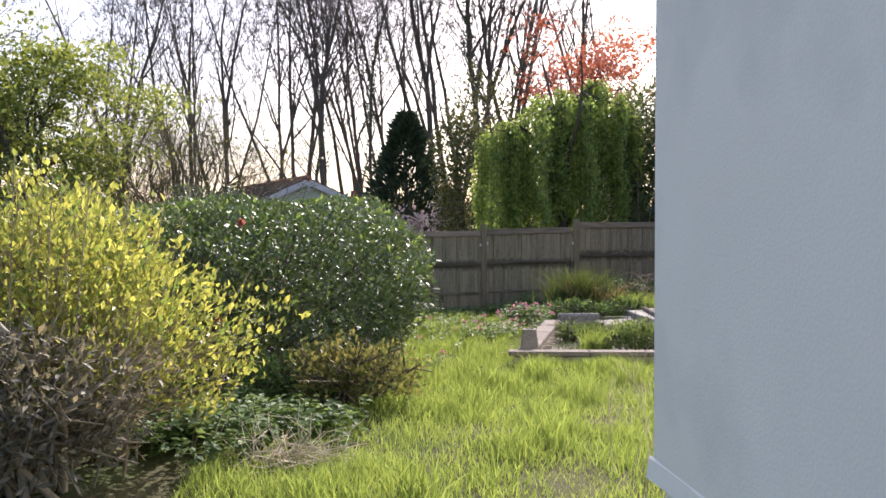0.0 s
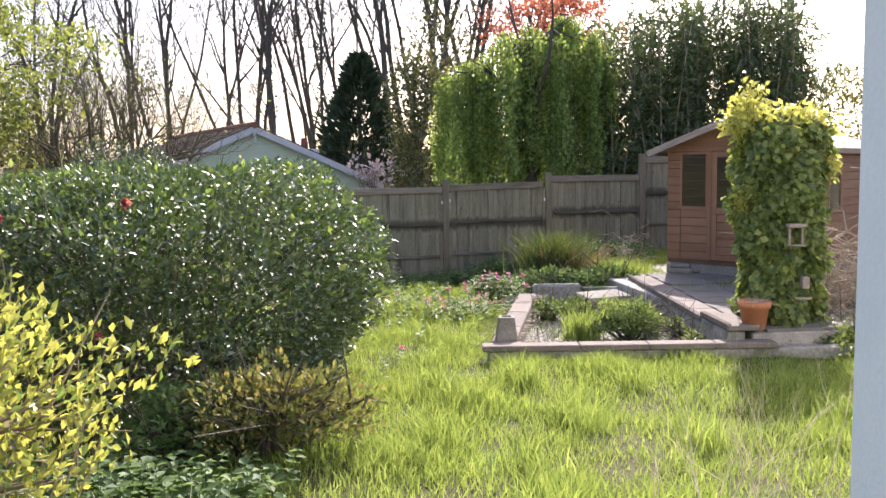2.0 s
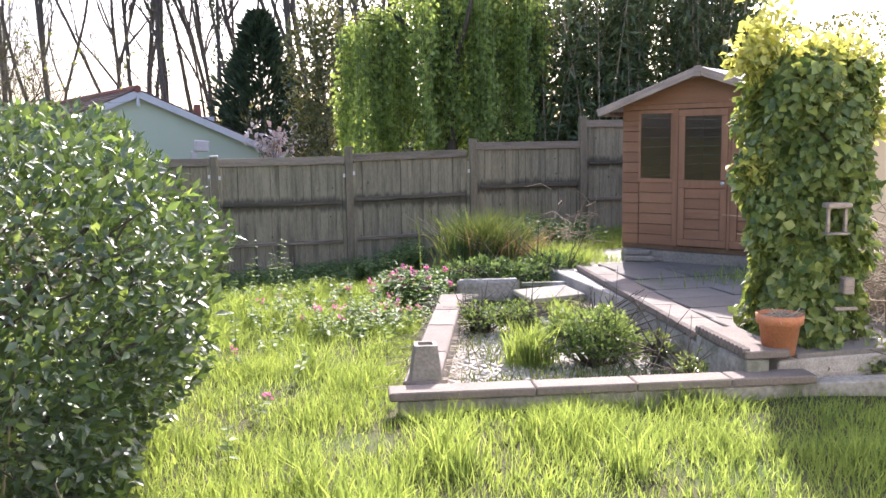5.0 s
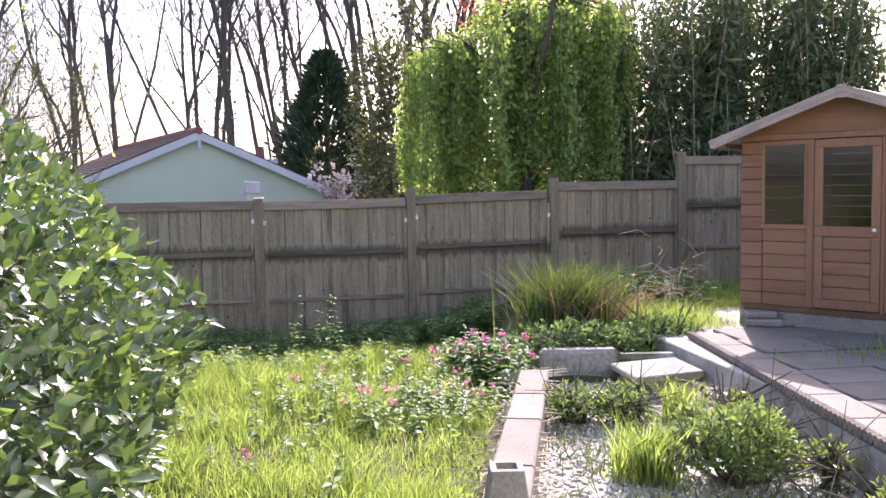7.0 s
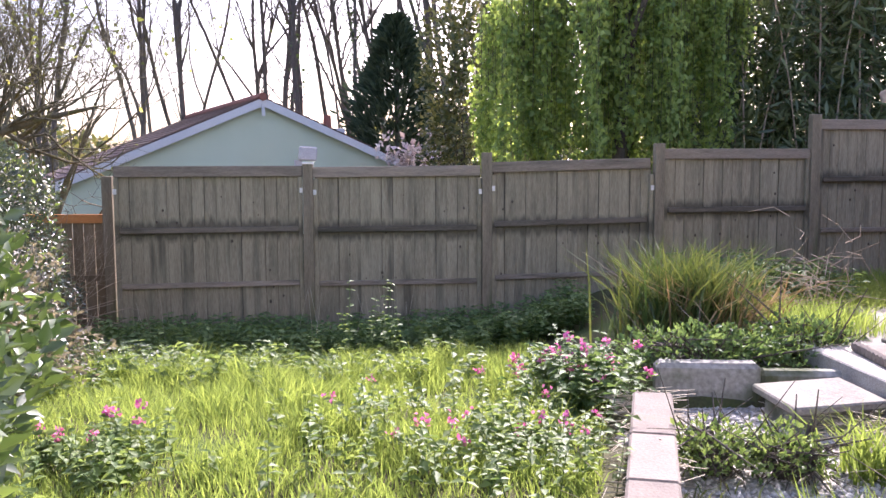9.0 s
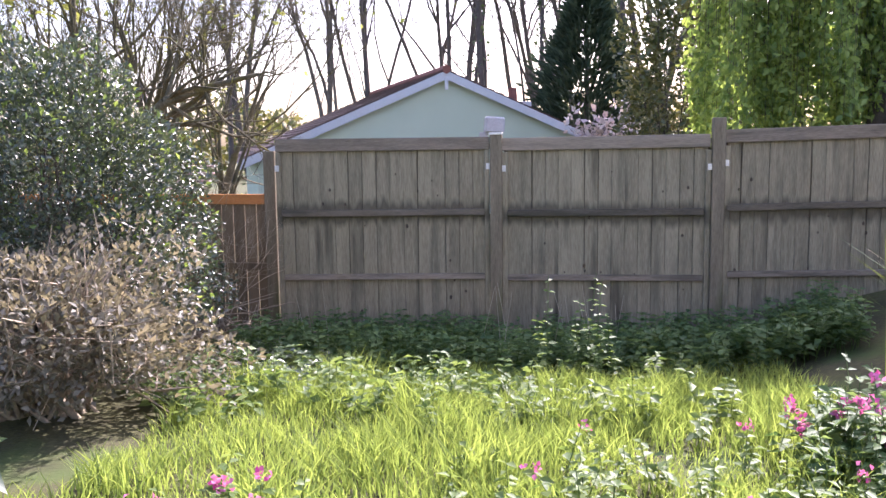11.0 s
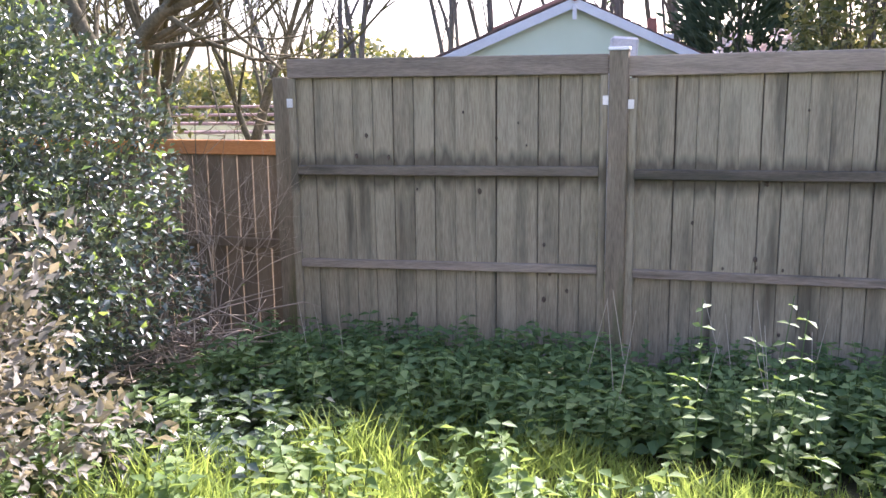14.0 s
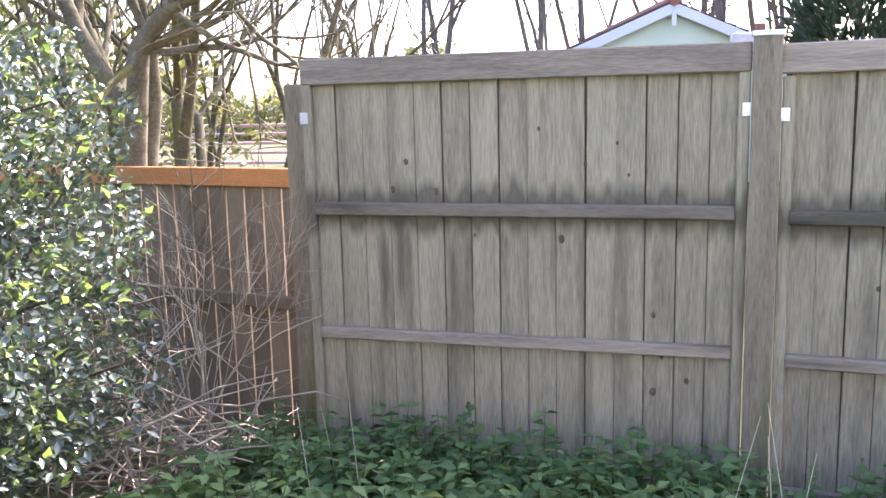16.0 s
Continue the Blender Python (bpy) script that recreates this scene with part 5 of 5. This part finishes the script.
def flower_pot():
    t = thing("flower_pot", 4.66, 9.42, -0.34, "terracotta flower pot filled with dry soil and straw", "flower pot")
    bm = bmesh.new()
    prof = [(0.0, 0.0), (0.098, 0.0), (0.128, 0.2), (0.145, 0.202), (0.15, 0.262), (0.136, 0.264), (0.126, 0.22)]
    rings = []
    for rad, z in prof:
        rings.append([bm.verts.new((max(rad, 0.001) * math.cos(i * math.pi / 14), max(rad, 0.001) * math.sin(i * math.pi / 14), z)) for i in range(28)])
    for a, b in zip(rings, rings[1:]):
        for i in range(28):
            bm.faces.new((a[i], a[(i + 1) % 28], b[(i + 1) % 28], b[i]))
    for f in bm.faces:
        f.smooth = True
    part("pot", bm, M_TERRA, t)
    bm = bmesh.new()
    bmesh.ops.create_cone(bm, cap_ends=True, segments=24, radius1=0.12, radius2=0.125, depth=0.03, matrix=pose(0, 0, 0.225))
    part("soil", bm, M_SOIL, t)
    r = np.random.default_rng(8)
    s = [(*(q := r.uniform(-0.08, 0.08, 3) * (1, 1, 0) + (0, 0, 0.24)), *(q + r.normal(0, 0.07, 3) * (1, 1, 0.3) + (0, 0, 0.02)), 0.003, 0.002) for _ in range(60)]
    link_part("straw", segment_mesh("straw", s, 3), M_STRAW, t)


ivy_post()
flower_pot()
shrub("ground_ivy", (5.75, 9.35, -0.5), (0.65, 0.35, 0.2), 2200, 0.06, M_IVY, "ivy and weeds creeping at the foot of the post", "ivy", seed=131, ground=-0.6, low=-0.2, thick=0.6, amount=0.5)


def stick_pile(name, x, y, z, radii, count, mat, label, seed, length=0.6, rad=0.006, kind=""):
    r = np.random.default_rng(seed)
    t = thing(name, x, y, z, label, "twigs", kind=kind)
    p = r.normal(0, 0.5, (count, 3)) * np.array(radii)
    p[:, 2] = np.abs(p[:, 2])
    d = unit(r.normal(0, 1, (count, 3)) * np.array((1, 1, 0.55))) * length * r.uniform(0.4, 1, (count, 1))
    mid = p + d * 0.5 + r.normal(0, 0.05, p.shape)
    q = p + d
    q[:, 2], mid[:, 2] = np.abs(q[:, 2]), np.abs(mid[:, 2])
    one = np.ones((count, 1))
    segs = np.concatenate([np.concatenate([p, mid, one * rad, one * rad * 0.8], 1), np.concatenate([mid, q, one * rad * 0.8, one * rad * 0.4], 1)])
    link_part("branch_work", segment_mesh(name, segs, 4), mat, t)
    return t


stick_pile("brushwood_pile", 6.2, 10.3, -0.35, (0.75, 0.6, 0.75), 520, M_TWIG, "heap of dry pale brushwood on the patio", 201)
stick_pile("dead_bracken", -1.35, 16.15, -0.98, (0.42, 0.35, 0.42), 230, M_TWIG, "dead brown bracken stems against the low fence", 202, 0.7)
stick_pile("dead_stalk_heap", 5.35, 14.9, -0.45, (0.28, 0.2, 0.6), 80, M_TWIG, "dead grey stems beside the grass tuft", 203, 0.55, 0.004)
stick_pile("dry_grass_heap", 0.15, 5.35, -0.5, (0.3, 0.16, 0.1), 170, M_STRAW, "heap of bleached dry grass on the lawn edge", 204, 0.4, 0.003)


def straw_litter():
    r = np.random.default_rng(12)
    k = 520
    u = r.random(k)
    x = 2.28 + 0.98 * u + r.normal(0.1, 0.1, k)
    y = 9.8 + 3.2 * u
    p = np.stack([x, y, np.full(k, -0.482)], 1)
    p[:, 2] = np.where(x > 2.27 + 0.305 * (y - 9.68) + 0.12, -0.64, -0.484)
    extra = np.stack([r.uniform(4.2, 4.7, 500), r.uniform(11.5, 13.2, 500), r.uniform(-0.64, -0.5, 500)], 1)
    p = np.concatenate([p, extra])
    a = r.uniform(0, 6.28, len(p))
    ln = r.uniform(0.05, 0.3, (len(p), 1))
    q = p + np.stack([np.cos(a), np.sin(a), r.uniform(-0.02, 0.06, len(p))], 1) * ln
    w = np.full((len(p), 1), 0.0022)
    ob = link_part("straw_litter", segment_mesh("straw_litter", np.concatenate([p, q, w, w], 1), 3), M_STRAW)
    tagged(ob, "bleached dry straw strewn over kerb and gravel", "straw", kind="stuff")


straw_litter()

# ---- grass, weeds and flowers ----


def patchy(x, y):
    return 0.5 + 0.25 * np.sin(2.3 * x + 1.1 * np.sin(1.7 * y)) * np.sin(2.9 * y + 0.7) + 0.25 * np.sin(6.1 * x + 2 * y) * np.sin(5.3 * y - 1.5 * x)


def blades(name, xy, height, width, mat, label, r, lean=0.35, z=None, bend=0.5):
    """Grass blades of three triangles each."""
    k = len(xy)
    zz = ground_z(xy[:, 0], xy[:, 1]) - 0.01 if z is None else z
    p = np.stack([xy[:, 0], xy[:, 1], np.broadcast_to(zz, k)], 1)
    a = r.uniform(0, 6.28, k)
    s = np.stack([np.cos(a), np.sin(a), np.zeros(k)], 1) * (width * r.uniform(0.6, 1.3, k))[:, None]
    b = r.uniform(0, 6.28, k)
    l = np.stack([np.cos(b), np.sin(b), np.zeros(k)], 1) * (height * lean * r.uniform(0.1, 1.3, k))[:, None]
    up = np.array((0, 0, 1.0)) * height[:, None]
    v = np.stack([p - s / 2, p + s / 2, p + up * 0.58 + l * (1 - bend) + s * 0.4, p + up * 0.58 + l * (1 - bend) - s * 0.4, p + up + l * (1 + bend)], 1).reshape(-1, 3)
    o = np.arange(k)[:, None] * 5
    f = np.concatenate([o + np.array((0, 1, 2)), o + np.array((0, 2, 3)), o + np.array((3, 2, 4))])
    ob = link_part(name, array_mesh(name, v, f), mat)
    tagged(ob, label, "grass", kind="stuff")
    return ob


def lawn():
    r = np.random.default_rng(15)
    k = 330000
    y = 2.0 + 14.3 * r.random(k) ** 0.95
    x = r.uniform(-2.2, 7.0, k)
    f = patchy(x, y)
    ok = r.random(k) < 0.45 + 0.75 * f
    ok &= ~inside(x, y, ((2.1, 9.4), (7.2, 8.95), (7.2, 13.6), (3.22, 13.5)))
    ok &= ~((x > 3.0) & (y > 13.0)) & ~((x > 1.7) & (y < 3.35)) & ~((x > 5.5) & (y < 6))
    ok &= ~(((x + 0.95) / 1.6) ** 2 + ((y - 8.95) / 1.65) ** 2 < 1)
    ok &= ~((x < -0.5 - 0.1 * (y - 13)) & (y > 12.5)) & ~((x < -0.4) & (y < 7.0) & (y > 4.3))
    ok &= ~((x < -0.5 + 0.45 * (y - 14.2)) & (y > 13.6))
    edge = 15.4 + 0.25 * np.sin(2.1 * x) + 0.1 * np.sin(7 * x)
    ok &= (y < edge) | (r.random(k) < 0.25)
    x, y, f = x[ok], y[ok], f[ok]
    h = (0.05 + 0.13 * f ** 1.5) * r.uniform(0.6, 1.35, len(x)) * (1 + 0.35 * smooth(11.5, 14, y)) * np.where((x > 1.6) & (y < 6.5), 0.75, 1.0)
    blades("lawn_grass", np.stack([x, y], 1), h, np.full(len(x), 0.0075) * (0.8 + 0.4 * f), M_LAWN, "long unmown bright green lawn grass", r, 0.5)
    k = 26000
    x, y = r.uniform(4.6, 8.5, k), r.uniform(13.6, 16.9, k)
    ok = ~((x - 5.65) * 0.616 - (y - 14.05) * 0.788 > -0.1) | ((x - 5.65) * 0.788 + (y - 14.05) * 0.616 < 0)
    ok &= ~inside(x, y, PATIO) & ((x < 5.6) | (y > 15.0))
    x, y = x[ok], y[ok]
    blades("shaded_grass", np.stack([x, y], 1), r.uniform(0.06, 0.22, len(x)), np.full(len(x), 0.008), M_LAWN, "long grass in the shade beside the summerhouse", r, 0.5)
    # single thicker tufts in the lawn
    P, H = [], []
    for c in range(70):
        cx, cy = r.uniform(0.2, 5.2), r.uniform(4.5, 15.2)
        if inside(np.array(cx), np.array(cy), ((1.9, 8.9), (7.2, 8.5), (7.2, 13.8), (2.9, 13.8))) or cx < 1.3 and 7 < cy < 11.6 or (cx > 3 and cy > 13):
            continue
        n = r.integers(60, 150)
        P.append(np.stack([cx + r.normal(0, 0.08, n), cy + r.normal(0, 0.08, n)], 1))
        H.append(r.uniform(0.14, 0.32, n))
    P, H = np.concatenate(P), np.concatenate(H)
    blades("grass_tufts", P, H, np.full(len(P), 0.009), M_LAWN, "taller tufts standing in the long lawn grass", r, 0.5)


lawn()


def grass_clump(name, x, y, z, count, spread, height, width, mat, label, seed, lean=0.7):
    r = np.random.default_rng(seed)
    xy = np.stack([x + r.normal(0, spread[0], count), y + r.normal(0, spread[1], count)], 1)
    ob = blades(name, xy, height * r.uniform(0.45, 1.1, count), np.full(count, width), mat, label, r, lean, z)
    ob["kind"] = "stuff"
    return ob


grass_clump("iris_clump", 4.05, 14.45, -0.5, 1150, (0.21, 0.16), 0.76, 0.02, M_TUFT, "big clump of tall arching strap-like leaves", 301, 0.5)
grass_clump("dead_leaf_tuft", 4.25, 14.3, -0.5, 260, (0.24, 0.1), 0.6, 0.016, M_DEADLEAF, "withered brown leaves in the strap-leaved clump", 308, 0.8)
grass_clump("grass_clump", 3.42, 10.75, -0.66, 300, (0.1, 0.08), 0.36, 0.013, M_LAWN, "tall grass clump growing in the gravel", 302, 0.45)
grass_clump("grass_clump", 4.1, 11.85, -0.66, 150, (0.07, 0.07), 0.34, 0.014, M_LAWN, "tall grass clump growing in the gravel", 303, 0.5)
grass_clump("grass_clump", 4.85, 14.0, -0.42, 500, (0.22, 0.12), 0.32, 0.01, M_LAWN, "sunlit grass at the patio corner", 304, 0.6)
grass_clump("low_grass_patch", 3.5, 10.1, -0.66, 900, (0.5, 0.22), 0.11, 0.01, M_TUFT, "yellowish low grass creeping over the gravel", 305, 0.8)
grass_clump("low_grass_patch", 3.2, 11.3, -0.66, 260, (0.2, 0.4), 0.1, 0.01, M_TUFT, "yellowish low grass creeping over the gravel", 306, 0.8)
grass_clump("patio_weeds", 6.6, 12.2, -0.35, 700, (0.5, 0.2), 0.13, 0.008, M_LAWN, "weeds along the summerhouse base", 307, 0.7)
shrub("gravel_weed", (3.87, 10.6, -0.5), (0.32, 0.27, 0.22), 2600, 0.045, M_WEED, "bushy green weed growing in the gravel", "weed", 311, -0.66, -0.3, 0.6, 0.4, stems=20, group="gravel weeds")
shrub("gravel_weed", (3.34, 11.95, -0.55), (0.22, 0.18, 0.14), 900, 0.04, M_WEED, "low green weed growing in the gravel", "weed", 312, -0.66, -0.3, 0.6, 0.4, stems=14, group="gravel weeds")
shrub("gravel_weed", (3.67, 11.88, -0.55), (0.2, 0.18, 0.14), 800, 0.04, M_WEED, "low green weed growing in the gravel", "weed", 313, -0.66, -0.3, 0.6, 0.4, stems=14, group="gravel weeds")
for i, (x, y) in enumerate(((4.28, 11.0), (4.4, 11.6), (4.2, 9.7), (4.3, 10.4))):
    shrub("wall_weed", (x, y, -0.52), (0.09, 0.14, 0.13), 220, 0.045, M_IVY, "ivy seedling clinging to the pond wall", "weed", 320 + i, -0.66, -0.4, 0.7, 0.4, stems=8, group="weeds on the pond wall")
shrub("leafy_weed", (3.95, 13.62, -0.45), (0.65, 0.26, 0.2), 2400, 0.05, M_NETTLE, "low weeds growing behind the broken pond wall", "weed", 331, -0.66, -0.3, 0.6, 0.4, stems=18)
shrub("leafy_weed", (4.75, 13.75, -0.4), (0.35, 0.2, 0.16), 900, 0.05, M_NETTLE, "ivy and weeds spilling over the low wall", "weed", 330, -0.6, -0.3, 0.6, 0.4, stems=14)


def herb_patch(name, xy, height, leaf, mat, label, seed, pairs=6, topped=None):
    """Upright weeds with pairs of leaves along each stem."""
    r = np.random.default_rng(seed)
    k = len(xy)
    z = ground_z(xy[:, 0], xy[:, 1])
    h = height * r.uniform(0.5, 1.15, k)
    base = np.stack([xy[:, 0], xy[:, 1], z], 1)
    tip = base + np.stack([r.normal(0, 0.06, k), r.normal(0, 0.06, k), h], 1)
    w = np.full((k, 1), 0.0035)
    t = thing(name, float(xy[:, 0].mean()), float(xy[:, 1].mean()), float(z.mean()), label, "weeds", kind="stuff")
    off = np.array(t.matrix_basis.translation)
    link_part("framework", segment_mesh("framework", np.concatenate([base - off, tip - off, w, w * 0.5], 1), 3), M_NETTLE, t)
    P, D, L = [], [], []
    for j in range(pairs):
        u = 0.25 + 0.75 * (j + 0.5) / pairs
        q = base * (1 - u) + tip * u
        a = r.uniform(0, 6.28, k) + j * 1.57
        for s in (0, math.pi):
            P.append(q - off)
            D.append(np.stack([np.cos(a + s), np.sin(a + s), r.uniform(-0.2, 0.5, k)], 1))
            L.append(leaf * (1.15 - 0.5 * u) * r.uniform(0.7, 1.3, k))
    P, D, L = np.concatenate(P), np.concatenate(D), np.concatenate(L)
    leaves_part("foliage", P, D, np.array((0, 0, 1.0)) + r.normal(0, 0.3, P.shape), L, L * 0.6, mat, t, fold=0.12, curl=0.2)
    if topped:
        i = r.permutation(k)[:topped[1]]
        n = 12
        q = np.repeat(tip[i] - off, n, 0) + r.normal(0, 0.014, (len(i) * n, 3))
        leaves_part("blossom", q, r.normal(0, 1, q.shape), r.normal(0, 1, q.shape), np.full(len(q), topped[2]), np.full(len(q), topped[2] * 0.9), topped[0], t, "magenta blossom")
    return t


def weeds():
    r = np.random.default_rng(17)
    k = 1250
    x = r.uniform(-1.0, 3.6, k)
    herb_patch("nettle_patch", np.stack([x, r.uniform(15.5, 16.75, k)], 1), 0.34, 0.088, M_NETTLE, "nettles and bramble shoots in the shade of the fence", 401)
    k = 150
    herb_patch("nettle_patch", np.stack([r.uniform(-0.9, 2.4, k), r.uniform(13.6, 15.4, k)], 1), 0.26, 0.085, M_WEED, "light green weeds among the long grass", 402)
    k = 75
    herb_patch("weed_patch", np.stack([r.normal(1.9, 0.45, k), r.normal(12.0, 0.9, k)], 1), 0.24, 0.07, M_WEED, "leafy weeds growing through the lawn", 403, topped=(M_PINK, 10, 0.022))
    k = 300
    herb_patch("nettle_patch", np.stack([r.normal(-0.45, 0.35, k), r.normal(6.0, 0.3, k)], 1), 0.26, 0.09, M_NETTLE, "nettles under the shrubs", 404)
    k = 130
    herb_patch("pink_campion", np.stack([r.normal(2.92, 0.18, k), r.normal(13.2, 0.2, k)], 1), 0.4, 0.09, M_NETTLE, "leafy clump with magenta flowers beside the kerb", 405, topped=(M_PINK, 26, 0.03))
    k = 65
    herb_patch("pink_campion", np.stack([r.normal(2.45, 0.22, k), r.normal(12.2, 0.3, k)], 1), 0.25, 0.07, M_WEED, "low leafy clump with pink flowers in the grass", 406, topped=(M_PINK, 9, 0.025))
    k = 60
    herb_patch("pink_campion", np.stack([r.normal(0.42, 0.2, k), r.normal(11.95, 0.2, k)], 1), 0.25, 0.07, M_WEED, "low leafy clump with pink flowers in the grass", 407, topped=(M_PINK, 8, 0.025))
    k = 240
    herb_patch("nettle_patch", np.stack([r.normal(-0.75, 0.3, k), r.normal(15.2, 0.5, k)], 1), 0.2, 0.08, M_CAMEL, "dark ivy and weeds beside the holly", 408)
    k = 10
    herb_patch("tall_weed", np.stack([r.normal(1.6, 0.2, k), r.normal(15.25, 0.15, k)], 1), 0.68, 0.065, M_WEED, "tall leafy weeds rising before the fence", 409, 8)
    k = 200
    herb_patch("nettle_patch", np.stack([r.uniform(4.7, 6.0, k), r.uniform(15.2, 16.8, k)], 1), 0.4, 0.1, M_NETTLE, "nettles in the corner behind the summerhouse", 410)


weeds()


def dry_stalks():
    r = np.random.default_rng(18)
    for i, (x, y, n, h) in enumerate(((2.2, 5.0, 7, 0.5), (2.8, 5.6, 8, 0.55), (3.2, 5.0, 6, 0.5))):
        t = thing("dry_stalks", x, y, float(ground_z(x, y)), "thin bleached dry stalks standing in the grass", "stalks", group="dry stalks")
        segs, tips = [], []
        for k in range(n):
            grow((r.normal(0, 0.12), r.normal(0, 0.12), 0), (r.normal(-0.1, 0.35), r.normal(0, 0.3), 1), h * r.uniform(0.5, 0.9), 0.0032, 2, segs, tips, r, 0.35, 0.1, 0.08)
        link_part("stem_work", segment_mesh("stem_work", segs, 3), M_STRAW, t)
    t = thing("dry_stalks", -0.1, 16.1, -0.95, "thin bleached stalks in front of the fence", "stalks", group="dry stalks")
    segs = [(*(q := np.array((r.uniform(-0.6, 2.2), r.normal(0, 0.15), 0.0))), *(q + (r.normal(0, 0.08), r.normal(0, 0.05), r.uniform(0.4, 0.8))), 0.003, 0.0015) for _ in range(16)]
    link_part("stem_work", segment_mesh("stem_work", segs, 3), M_STRAW, t)
    t = thing("bare_shrub", -1.45, 16.55, -1.0, "leggy bare shrub with reddish twigs before the low fence", "shrub")
    segs, tips = [], []
    for k in range(7):
        grow((r.normal(0, 0.06), r.normal(0, 0.06), 0), (r.normal(0, 0.35), r.normal(0, 0.2), 1), 0.62, 0.008, 3, segs, tips, r, 0.5, 0.12, 0.12)
    link_part("framework", segment_mesh("framework", segs, 4), M_TWIG, t)


dry_stalks()
